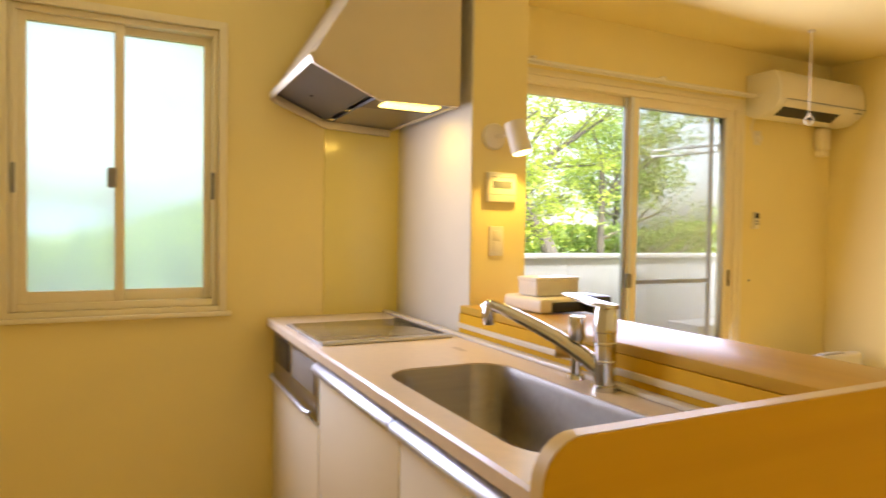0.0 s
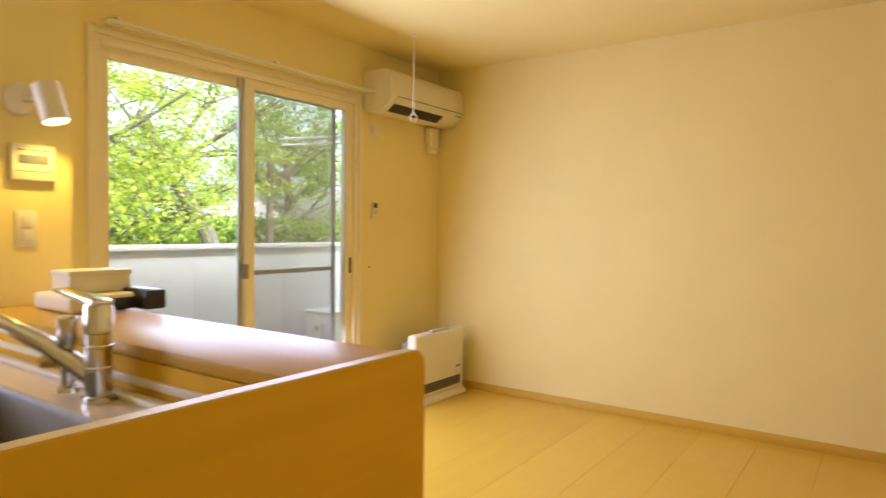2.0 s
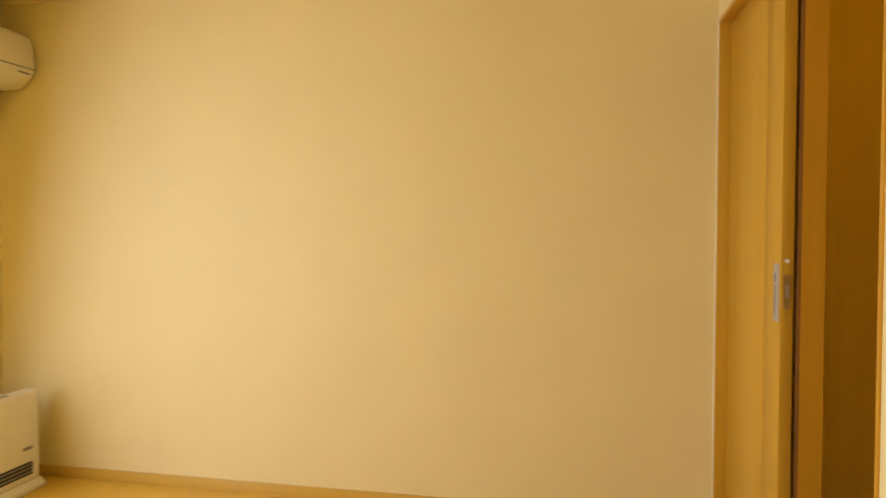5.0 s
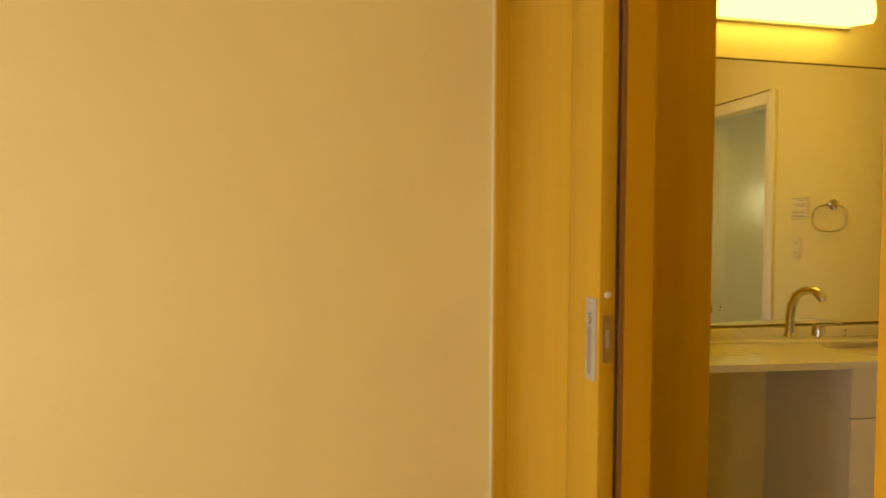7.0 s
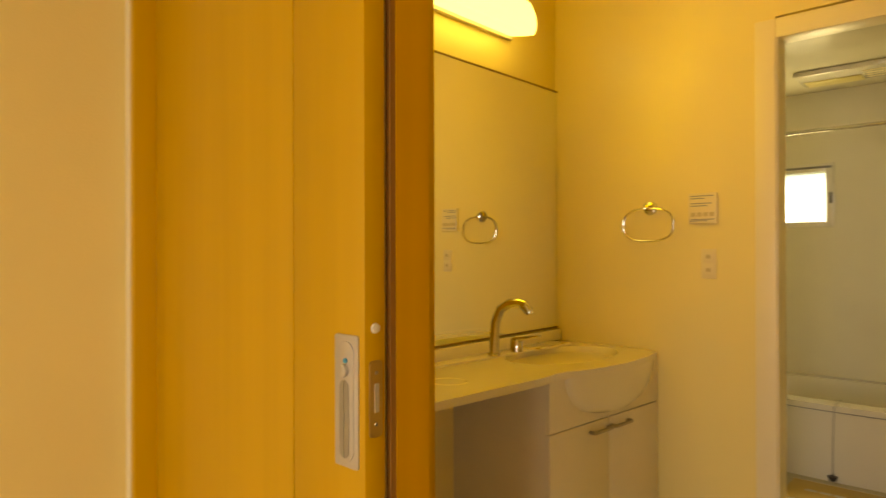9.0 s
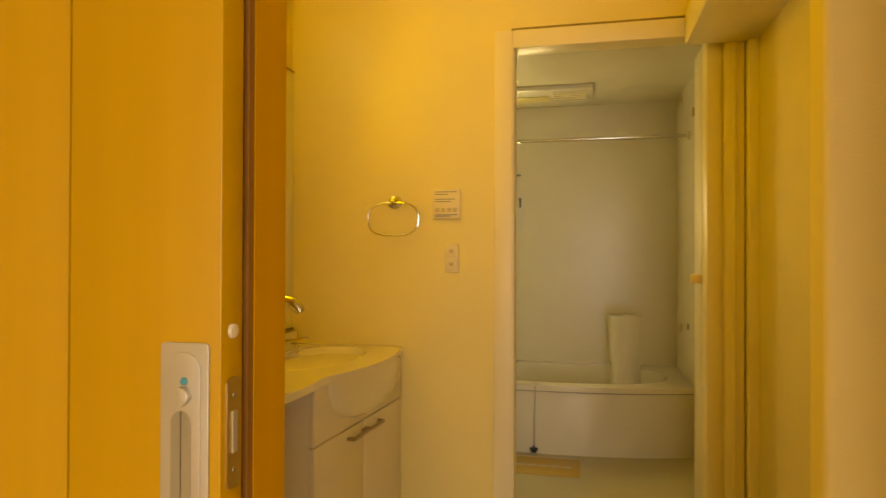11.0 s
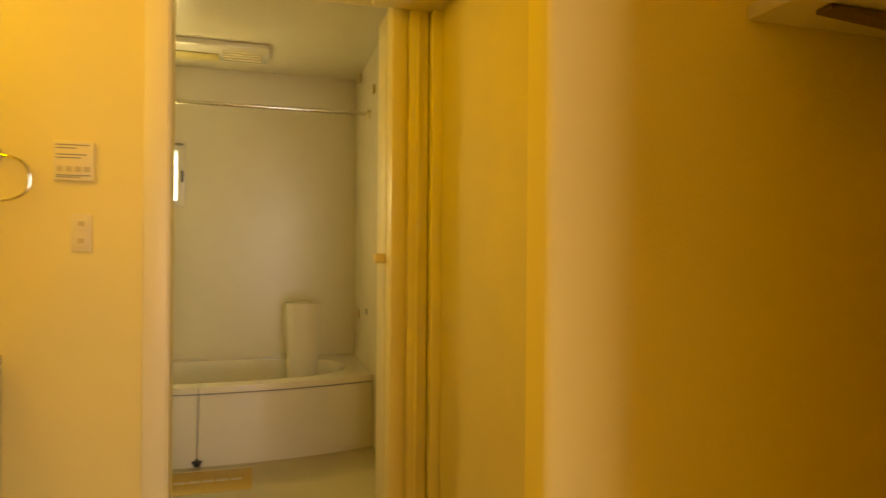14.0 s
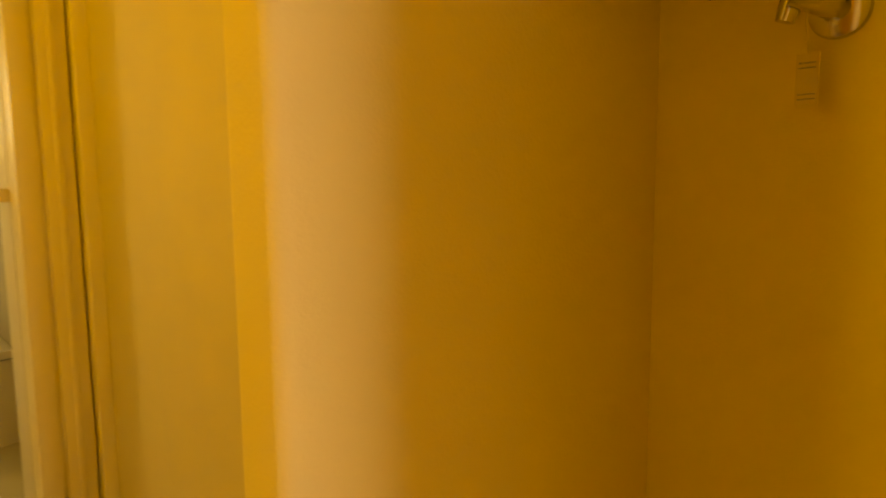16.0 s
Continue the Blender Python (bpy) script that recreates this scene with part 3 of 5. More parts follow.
units = (("grill", 2.02, 2.638), ("wide", 1.45, 2.016), ("sink", 0.878, 1.446))
for kind, y0, y1 in units:
    cab = thing("base_cabinet", {"grill": "white kitchen base unit with a built-in grey grill", "wide": "white kitchen drawer unit with an aluminium pull", "sink": "white kitchen sink unit with an aluminium pull"}[kind], "kitchen cabinet", group="kitchen base units")
    part("body", cube(0.70, 1.16, y0, y1, FL + 0.08, 0.66, 0.001), LACQUER, cab)
    part("plinth", cube(0.73, 1.16, y0, y1, FL, FL + 0.08), GREYP, cab)
    if kind == "grill":
        part("side_fillers", cube(0.70, 1.16, y0, y1, 0.66, 0.83), LACQUER, cab)
        part("grill_front", cube(0.678, 0.70, y0 + 0.02, y1 - 0.02, 0.62, 0.815, 0.004), STEEL, cab, "steel grill front")
        part("grill_window", cube(0.674, 0.678, y1 - 0.26, y1 - 0.06, 0.70, 0.80, 0.001), DARK, cab, "dark grill window")
        part("control_strip", cube(0.674, 0.678, y0 + 0.04, y0 + 0.3, 0.70, 0.80, 0.001), GREYP, cab, "grey control strip")
        part("grill_handle", tube([(0.664, y0 + 0.05, 0.645), (0.655, y0 + 0.08, 0.645), (0.655, y1 - 0.08, 0.645), (0.664, y1 - 0.05, 0.645)], 0.008, 10), ALU, cab)
        part("lower_drawer", cube(0.678, 0.698, y0 + 0.002, y1 - 0.002, FL + 0.09, 0.61, 0.003), LACQUER, cab)
    else:
        part("upper_filler", cube(0.70, 0.72, y0, y1, 0.66, 0.83), LACQUER, cab)
        d = part("drawer_front", cube(0.678, 0.698, y0 + 0.002, y1 - 0.002, 0.42, 0.80, 0.003), LACQUER, cab)
        part("pull_strip", extrude([(0.650, 0.795), (0.656, 0.783), (0.678, 0.79), (0.70, 0.79), (0.70, 0.818), (0.672, 0.818), (0.654, 0.806)], "y", y0 + 0.004, y1 - 0.004, 0.001), ALU, d, "long aluminium pull")
        part("lower_front", cube(0.678, 0.698, y0 + 0.002, y1 - 0.002, FL + 0.09, 0.415, 0.003), LACQUER, cab)

hob = thing("induction_hob", "dark glass hob with a pale steel trim on the worktop", "hob")
part("glass_top", cube(0.69, 1.085, 2.03, 2.405, 0.864, 0.870, 0.002), HOB, hob)
part("front_trim", cube(0.68, 1.12, 2.0, 2.029, 0.863, 0.873, 0.003), ALU, hob, "metal front trim")
part("left_trim", cube(0.676, 0.69, 2.03, 2.405, 0.863, 0.872, 0.003), ALU, hob)
part("rear_grille", cube(1.087, 1.105, 2.03, 2.405, 0.863, 0.873, 0.002), DARK, hob, "dark vent strip")

hood = thing("range_hood", "greige wedge-shaped range hood with a lit bulb under it", "range hood")
prof = [(1.162, 1.628), (0.875, 1.622), (0.662, 1.712), (0.655, 1.735), (0.672, 1.752), (0.90, 2.13), (0.90, 2.378), (1.162, 2.378)]
part("near_side", extrude(prof, "y", 2.055, 2.07, 0.002), HOODM, hood)
part("far_side", extrude(prof, "y", 2.620, 2.635, 0.002), HOODM, hood)
part("sloped_front", extrude([(0.655, 1.735), (0.672, 1.752), (0.90, 2.13), (0.90, 2.378), (0.912, 2.378), (0.912, 2.127), (0.685, 1.745)], "y", 2.07, 2.62), HOODM, hood)
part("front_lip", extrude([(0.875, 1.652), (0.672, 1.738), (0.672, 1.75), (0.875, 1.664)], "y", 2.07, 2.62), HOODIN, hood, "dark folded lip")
part("front_trim", extrude([(0.662, 1.716), (0.652, 1.735), (0.660, 1.748), (0.664, 1.745), (0.657, 1.735), (0.666, 1.718)], "y", 2.056, 2.635, 0.002), HOODM, hood, "pale front trim")
part("far_rim", extrude([(0.674, 1.70), (0.875, 1.618), (1.15, 1.606), (1.15, 1.634), (0.875, 1.648), (0.674, 1.734)], "y", 2.607, 2.62, 0.001), HOODM, hood)
part("screw", lathe([(0.0, 0), (0.006, 0), (0.006, -0.004), (0.0, -0.005)], (0.76, 2.42, 1.698)), DARK, hood)
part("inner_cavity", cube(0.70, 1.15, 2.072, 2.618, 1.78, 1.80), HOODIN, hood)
part("back_plate", cube(1.15, 1.162, 2.07, 2.62, 1.63, 2.37), HOODM, hood)
part("filter_panel", extrude([(0.90, 1.647), (1.15, 1.636), (1.15, 1.644), (0.90, 1.655)], "y", 2.24, 2.62), mat("filter_steel", (0.3, 0.27, 0.2), 0.35, metal=0.8), hood, "steel grease filter")
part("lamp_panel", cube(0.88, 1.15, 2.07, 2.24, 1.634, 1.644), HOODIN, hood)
part("lamp_lens", cube(0.925, 1.115, 2.105, 2.185, 1.627, 1.636, 0.003), HOODGLOW, hood, "lit warm lamp lens")
for y in (2.33, 2.52):
    part("filter_clip", cube(0.862, 0.88, y, y + 0.03, 1.638, 1.645, 0.002), CHROME, hood, "small bright clip")

ON_PILLAR = placing((1.206, 1.258, 0.93), (2.05, 2.238, 1.0), (1.416, 1.394, 1.0))
PLACE = placing((1.318, 1.334, 1.0), (2.05, 2.238, 1.0), (1.478, 1.452, 1.0))
spot = thing("wall_spotlight", "white cylindrical wall spotlight, lit, pointing down", "wall lamp")
part("wall_disc", lathe([(0.0, 0.0), (0.045, 0.0), (0.045, -0.01), (0.04, -0.016), (0.0, -0.016)], (1.27, 2.05, 1.54), "Y"), PLASTIC, spot)
part("arm", tube([(1.275, 2.035, 1.54), (1.295, 1.985, 1.54)], 0.009, 10), PLASTIC, spot)
part("barrel", tube([(1.318, 1.945, 1.478), (1.30, 1.968, 1.578)], [0.034, 0.034], 28, True), PLASTIC, spot)
bulb = bmesh.new()
tube([(1.3184, 1.9446, 1.4785), (1.3189, 1.9439, 1.4755)], [0.03, 0.028], 28, True, bulb)
part("bulb_face", bulb, BULB, spot, "lit bulb face")
PLACE = ON_PILLAR
icom = thing("hot_water_panel", "white wall control panel with a grey display", "control panel")
part("case", cube(1.206, 1.326, 2.03, 2.05, 1.316, 1.416, 0.004), PLASTIC, icom)
part("display", cube(1.226, 1.306, 2.0285, 2.031, 1.362, 1.386, 0.001), LCD, icom, "grey display")
part("flap_line", cube(1.212, 1.32, 2.0292, 2.031, 1.3405, 1.3425), GREYP, icom)
for k in range(3):
    part("printed_line", cube(1.222 + 0.032 * k, 1.243 + 0.032 * k, 2.0292, 2.0305, 1.398, 1.401), GREYP, icom)
sw = thing("light_switch", "white two-rocker light switch on the pillar", "light switch")
part("plate", cube(1.222, 1.282, 2.043, 2.05, 1.135, 1.235, 0.003), PLASTIC, sw)
for z in (1.15, 1.187):
    part("rocker", cube(1.237, 1.267, 2.039, 2.044, z, z + 0.033, 0.002), PLASTIC, sw)

PLACE = placing((1.21, 1.275, 1.0), (1.88, 2.03, 1.0), (0.962, 0.951, 0.98))
device = thing("document_device", "white rounded device with a black front strip on the bar", "device")
part("shell", cube(1.21, 1.42, 1.78, 1.99, 0.962, 1.008, 0.014, 4), PLASTIC, device)
part("black_front", cube(1.25, 1.40, 1.772, 1.782, 0.966, 0.997, 0.003), DARK, device, "glossy black front")
part("black_end", cube(1.372, 1.432, 1.725, 1.86, 0.9625, 1.017, 0.008), DARK, device, "black end block")
box_ = thing("small_box", "small cream cardboard box lying on the device", "box")
part("carton", cube(1.235, 1.395, 1.84, 1.94, 1.009, 1.062, 0.003), PLASTIC, box_)
part("box_lid", cube(1.233, 1.397, 1.838, 1.942, 1.054, 1.068, 0.003), PLASTIC, box_)

# ---- living room ----
PLACE = placing((3.655, 3.655, 0.93), (3.10, 3.10, 1.0), (0.0, 0.0, 0.966))
KY = 2.88
ac = thing("air_conditioner", "cream wall-mounted air conditioner with an open black vent slot", "air conditioner")
ax0, ax1, ay0 = 3.60, 4.478, 2.865
prof = [(NY, 2.01), (NY - 0.05, 1.985), (NY - 0.15, 1.99), (ay0 + 0.03, 2.03), (ay0, 2.07), (ay0 - 0.004, 2.1), (ay0 + 0.006, 2.2), (ay0 + 0.03, 2.252), (ay0 + 0.06, 2.262), (NY, 2.262)]
part("shell", extrude(prof, "x", ax0, ax1, 0.006, 3), PLASTIC, ac)
part("front_panel", extrude([(ay0 - 0.004, 2.085), (ay0 - 0.007, 2.1), (ay0 + 0.003, 2.2), (ay0 + 0.02, 2.24), (ay0 + 0.024, 2.236), (ay0 + 0.008, 2.2), (ay0, 2.088)], "x", ax0 + 0.012, ax1 - 0.008), LACQUER, ac)
part("panel_seam", cube(ax0 + 0.06, ax1 - 0.006, ay0 - 0.008, ay0 - 0.002, 2.078, 2.082), GREYP, ac, "thin grey seam")
part("vent_slot", extrude([(ay0 + 0.022, 2.034), (ay0 + 0.078, 1.990), (ay0 + 0.085, 1.998), (ay0 + 0.03, 2.042)], "x", ax0 + 0.06, ax1 - 0.24), DARK, ac, "open black vent slot")
part("louvre", extrude([(ay0 - 0.003, 2.068), (ay0 + 0.018, 2.036), (ay0 + 0.022, 2.039), (ay0 + 0.002, 2.07)], "x", ax0 + 0.05, ax1 - 0.23), LACQUER, ac)
for k in range(3):
    part("indicator", cube(ax1 - 0.1 + 0.024 * k, ax1 - 0.084 + 0.024 * k, ay0 - 0.0045, ay0 + 0.006, 2.052, 2.058), GREYP, ac)
pc = thing("pipe_cover", "cream rounded pipe cover below the air conditioner", "pipe cover")
part("cover", cube(4.305, 4.415, NY - 0.065, NY, 1.83, 1.985, 0.02, 4), TRIM, pc)
part("lower_cup", cube(4.315, 4.405, NY - 0.06, NY, 1.79, 1.835, 0.018, 4), TRIM, pc)
cord = thing("power_cord", "thin white power cord looping to a wall outlet", "power cord")
part("cable", tube([(3.66, NY - 0.02, 2.0), (3.645, NY - 0.012, 1.93), (3.665, NY - 0.012, 1.87), (3.70, NY - 0.012, 1.848), (3.715, NY - 0.02, 1.86)], 0.004, 8), PLASTIC, cord)
part("plug", cube(3.70, 3.735, NY - 0.03, NY - 0.006, 1.85, 1.885, 0.005), PLASTIC, cord)
part("outlet_plate", cube(3.685, 3.75, NY - 0.007, NY, 1.83, 1.92, 0.003), PLASTIC, cord)
remote = thing("remote_control", "white remote control in a wall holder", "remote control")
part("holder", cube(3.68, 3.73, NY - 0.02, NY, 1.285, 1.33, 0.004), PLASTIC, remote)
part("body", cube(3.683, 3.727, NY - 0.026, NY - 0.006, 1.29, 1.393, 0.005), PLASTIC, remote)
part("display", cube(3.687, 3.723, NY - 0.0275, NY - 0.0255, 1.352, 1.387, 0.001), DARK, remote, "dark display")
for r in range(2):
    for c in range(2):
        part("button", cube(3.689 + 0.018 * c, 3.703 + 0.018 * c, NY - 0.0275, NY - 0.0255, 1.312 + 0.017 * r, 1.322 + 0.017 * r, 0.001), GREYP, remote)
tagged(finish("wall_pin", lathe([(0.0, 0), (0.006, 0), (0.006, -0.006), (0.0, -0.008)], (3.67, NY, 0.95), "Y", 10), GREYP), "small grey pin stuck in the wall", "pin")
dh = thing("ceiling_dryer_cord", "white pull cord with a ring hanging from the ceiling", "hanging cord")
part("ceiling_button", lathe([(0.0, 0), (0.018, 0), (0.016, -0.012), (0.0, -0.014)], (3.585, 2.677, 2.4276)), PLASTIC, dh)
part("string", tube([(3.585, 2.677, 2.42), (3.585, 2.677, 1.935)], 0.0035, 8), PLASTIC, dh)
part("ring", tube([(3.585 + 0.024 * math.sin(a) * 0.85, 2.677 - 0.024 * math.sin(a) * 0.5, 1.91 - 0.024 * math.cos(a)) for a in (2 * math.pi * k / 20 for k in range(21))], 0.0045, 8, False), PLASTIC, dh)
part("bead", lathe([(0.0, 0), (0.007, 0.004), (0.007, 0.016), (0.0, 0.02)], (3.585, 2.677, 1.932), seg=12), PLASTIC, dh)

PLACE = Matrix()
H = pose(3.755, 2.812, FL) @ Matrix.Diagonal((0.86, 0.95, 1.04, 1))
heater = thing("fan_heater", "white floor-standing gas fan heater with a black outlet slot", "heater", H)
part("front_shell", cube(0, 0.655, -0.045, 0.035, 0.035, 0.455, 0.022, 4), PLASTIC, heater)
part("foot", extrude([(-0.065, 0.0), (0.05, 0.0), (0.05, 0.02), (0.03, 0.045), (-0.04, 0.045), (-0.065, 0.02)], "x", -0.012, 0.667, 0.006), PLASTIC, heater)
part("back_body", cube(0.03, 0.625, 0.03, 0.11, 0.03, 0.40, 0.015, 3), GREYP, heater, "grey rear body")
part("outlet_slot", cube(0.085, 0.60, -0.048, -0.04, 0.075, 0.135, 0.004), DARK, heater, "black louvred outlet")
for k in range(3):
    part("slat", cube(0.09, 0.595, -0.0495, -0.047, 0.086 + 0.017 * k, 0.092 + 0.017 * k), GREYP, heater)
part("control_panel", cube(0.22, 0.47, -0.03, 0.02, 0.448, 0.462, 0.004), mat("heater_controls", (0.4, 0.36, 0.3), 0.3), heater, "grey control panel")
for k in range(4):
    part("key", cube(0.25 + 0.05 * k, 0.28 + 0.05 * k, -0.02, 0.008, 0.461, 0.465, 0.002), PLASTIC, heater)
part("mark", cube(0.54, 0.60, -0.0465, -0.0445, 0.19, 0.205), GREYP, heater, "faint grey printed mark")
part("blue_label", cube(0.02, 0.03, 0.045, 0.10, 0.12, 0.24, 0.002), BLUE, heater, "blue label on the side")
gh = thing("gas_hose", "cream rubber gas hose curling behind the heater", "hose")
part("hose", tube([(3.79, 2.86, 0.12), (3.72, 2.88, 0.13), (3.65, 2.90, 0.12), (3.615, 2.89, 0.075), (3.63, 2.86, 0.042), (3.70, 2.85, 0.038), (3.78, 2.90, 0.04)], 0.016, 12), HOSE, gh)

# ---- sliding door ----
dp = -0.322
frame_ = tagged(thing("door_frame", "honey-coloured wooden frame of the sliding door", "door frame"), kind="structure")
part("far_post", cube(4.397, 4.413, -0.37, SY + 0.004, WF, 2.065, 0.002), DOORW, frame_)
part("head", cube(DX0, 4.397, -0.37, SY + 0.004, 2.045, 2.065, 0.002), JAMBW, frame_)
part("floor_guide", cube(DX0, 4.397, -0.37, SY + 0.004, WF, WF + 0.018, 0.002), JAMBW, frame_)
part("pocket_jamb", cube(DX1, DX1 + 0.012, -0.442, -0.378, WF, 2.045), JAMBW, frame_)
part("near_jamb", cube(DX0 - 0.002, DX0 + 0.012, -0.388, SY + 0.004, WF, 2.045, 0.002), JAMBW, frame_)
part("head_lining", cube(DX0 + 0.012, DX1, -0.444, -0.37, 2.045, 2.06), JAMBW, frame_)
# window light on the narrow wall end, put into a paler strip
part("wall_end_light", cube(4.414, EX - 0.001, SY, SY + 0.004, WF, 2.065, 0.001), TRIM, frame_, "pale strip drawing window light on the wall end")
# added brown strip that draws the shaded gap between leaf and jamb
part("gap_shade_strip", cube(DX1 + 0.001, DX1 + 0.01, -0.3775, -0.368, WF, 2.04), mat("gap_shade_brown", (0.3, 0.13, 0.02), 0.8), frame_, "brown strip drawing the shaded gap at the jamb")
DOOR = placing((3.892, 3.776, 0.945), (dp, dp, 1.0), (1.05, 1.045, 0.94))
PLACE = DOOR
sd = thing("door_sliding", "honey-coloured wooden sliding door, slid open, with a satin pull", "door")
part("leaf", cube(3.892, 4.06, dp - 0.036, dp, 0.097, 2.113, 0.002), DOORW, sd)
part("leaf_field", cube(4.0615, 4.562, dp - 0.036, dp, 0.097, 2.113, 0.0015), DOORW, sd)
pull = part("pull_plate", extrude(rounded(3.903, 3.954, 0.955, 1.142, 0.004, 3), "y", dp, dp + 0.003, 0.001), ALMOND, sd, "satin metal recessed pull")
gro = rounded(3.911, 3.945, 0.964, 1.133, 0.016, 6)
part("pull_rim", extrude(gro, "y", dp + 0.0028, dp + 0.0045, 0.0008), ALMOND, pull)
# flat darker piece: the hollow's shade is put into its colour
part("pull_recess_shade", extrude(rounded(3.920, 3.941, 0.968, 1.078, 0.011, 6), "y", dp + 0.003, dp + 0.0052), mat("pull_hollow_shade", (0.42, 0.41, 0.37), 0.3, metal=0.6), pull, "finger hollow, its shade drawn in darker metal")
part("thumb_turn", extrude([(3.931, 1.083), (3.926, 1.083), (3.921, 1.087), (3.919, 1.092), (3.921, 1.097), (3.926, 1.101), (3.931, 1.101)], "y", dp + 0.004, dp + 0.011, 0.001), ALMOND, pull)
part("blue_dot", lathe([(0.0, 0), (0.0035, 0), (0.0035, 0.002), (0.0, 0.0022)], (3.927, dp + 0.0045, 1.106), "Y", 14), BLUE, pull, "blue indicator dot")
part("edge_bumper", lathe([(0.0, 0.0), (0.0075, 0.0), (0.0065, -0.003), (0.0, -0.004)], (3.892, dp - 0.018, 1.152), "X", 18), PLASTIC, sd, "round cream bumper")
lk = part("lock_plate", extrude([(p[0], p[1]) for p in rounded(dp - 0.029, dp - 0.007, 1.0, 1.107, 0.006, 4)], "x", 3.8895, 3.8925), BRASS, sd, "brass-coloured lock plate")
part("latch_slot", cube(3.888, 3.8895, dp - 0.0215, dp - 0.0145, 1.035, 1.075), ALMOND, lk)
for z in (1.018, 1.09):
    part("screw", lathe([(0.0, 0.0), (0.003, 0.0), (0.0025, -0.001), (0.0, -0.001)], (3.8895, dp - 0.018, z), "X", 10), STEEL, lk)

# ---- washroom ----
AT_VANITY = placing((4.357, 4.118, 0.85), (-1.318, -1.284, 0.818), (0.90, 0.898, 0.93), 0.065)
AT_MIRROR = placing((4.816, 4.468, 0.75), (-1.318, -1.284, 0.818), (0.95, 0.948, 0.912))
AT_TAP = placing((4.655, 4.395, 0.9), (-1.537, -1.503, 0.9), (0.90, 0.898, 0.95))
AT_SOUTH = placing((3.977, 3.695, 0.91), (-2.053, -1.885, 0.9), (1.476, 1.427, 0.90))
AT_NICHE = placing((2.67, 2.65, 0.95), (-0.79, -0.539, 0.95), (1.365, 1.322, 0.95))
AT_TAP = placing((2.67, 2.65, 0.78), (-0.79, -0.555, 0.78), (1.365, 1.322, 0.78))
PLACE = AT_VANITY
VT = 0.90
van = thing("vanity_counter", "cream moulded counter with a bowed washbasin", "washbasin")
front = [(4.33, -0.605), (4.333, -1.25), (4.345, -1.33)]
for k in range(13):
    u = k / 12
    front.append((4.345 - 0.05 * math.sin(math.pi * min(1, u * 1.05)) ** 0.8 if u < 0.95 else 4.345, -1.38 - 0.64 * u))
front += [(4.36, -2.035), (4.40, -2.048)]
outer = front + [(4.825 - 0.002, -2.048), (4.825 - 0.002, -0.605)]
bc, ba, bb = (4.562, -1.70), 0.165, 0.285
hole = [(bc[0] + ba * math.cos(2 * math.pi * k / 40), bc[1] + bb * math.sin(2 * math.pi * k / 40)) for k in range(40)]
part("top", slab_with_hole(outer, hole, VT - 0.022, VT), CERAMIC, van)
bowl = bmesh.new()
rings = []
for f, z in ((1.0, VT), (0.97, VT - 0.012), (0.9, VT - 0.06), (0.72, VT - 0.115), (0.4, VT - 0.135), (0.1, VT - 0.14)):
    rings.append([bowl.verts.new((bc[0] + f * ba * math.cos(2 * math.pi * k / 40), bc[1] + f * bb * math.sin(2 * math.pi * k / 40), z)) for k in range(40)])
for u, v in zip(rings, rings[1:]):
    for k in range(40):
        bowl.faces.new((u[k], u[(k + 1) % 40], v[(k + 1) % 40], v[k]))
bowl.faces.new(rings[-1])
part("bowl", bowl, CERAMIC, van)
apron = bmesh.new()
rings = []
for f, z in ((1.0, VT - 0.02), (0.97, VT - 0.06), (0.86, VT - 0.105), (0.66, VT - 0.14), (0.4, VT - 0.158), (0.1, VT - 0.165)):
    rings.append([apron.verts.new((4.372 - 0.068 * f ** 0.5 * math.sin(math.pi * k / 24) ** 0.7, -1.70 + 0.30 * f * math.cos(math.pi * k / 24), z)) for k in range(25)])
for u, v in zip(rings, rings[1:]):
    for k in range(24):
        apron.faces.new((u[k], u[k + 1], v[k + 1], v[k]))
apron.faces.new([rings[-1][k] for k in range(25)])
part("bowl_apron", apron, CERAMIC, van, "rounded apron under the basin")
PLACE = AT_MIRROR
part("upstand", cube(4.79, 4.825 - 0.002, -2.045, -0.606, VT - 0.002, 0.945, 0.006), CERAMIC, van)
PLACE = AT_VANITY
part("deck", cube(4.69, 4.80, -1.95, -0.6, VT - 0.004, VT + 0.008, 0.004), CERAMIC, van)
part("dish_dip", lathe([(0.05, 0.0), (0.055, 0.002), (0.06, 0.0), (0.03, 0.0004), (0.0, 0.0003)][::-1], (4.5, -1.0, VT), seg=24), CERAMIC, van)
vc = thing("vanity_cabinet", "cream vanity cabinet with two doors and metal handles", "cabinet")
part("body", cube(4.375, 4.825 - 0.004, -2.048, -1.32, FL, VT - 0.023, 0.001), LACQUER, vc)
part("fascia", cube(4.357, 4.374, -2.046, -1.318, 0.718, VT - 0.024, 0.0015), LACQUER, vc)
for y0, y1, hy in ((-1.682, -1.318, -1.61), (-2.046, -1.686, -1.75)):
    d = part("door", cube(4.357, 4.374, y0, y1, FL + 0.06, 0.714, 0.0015), LACQUER, vc)
    part("handle", tube([(4.357, hy - 0.058, 0.685), (4.338, hy - 0.058, 0.685), (4.334, hy - 0.052, 0.685), (4.334, hy + 0.052, 0.685), (4.338, hy + 0.058, 0.685), (4.357, hy + 0.058, 0.685)], 0.006, 8), mat("nickel_handle", (0.4, 0.34, 0.24), 0.3, metal=0.9), d, "brushed nickel bar handle")
PLACE = AT_MIRROR
mir = thing("wall_mirror", "wide frameless mirror with thin metal edge strips", "mirror")
part("silvered_glass", cube(4.816, 4.825 - 0.001, -2.047, -0.605, 0.953, 1.938), MIRROR, mir)
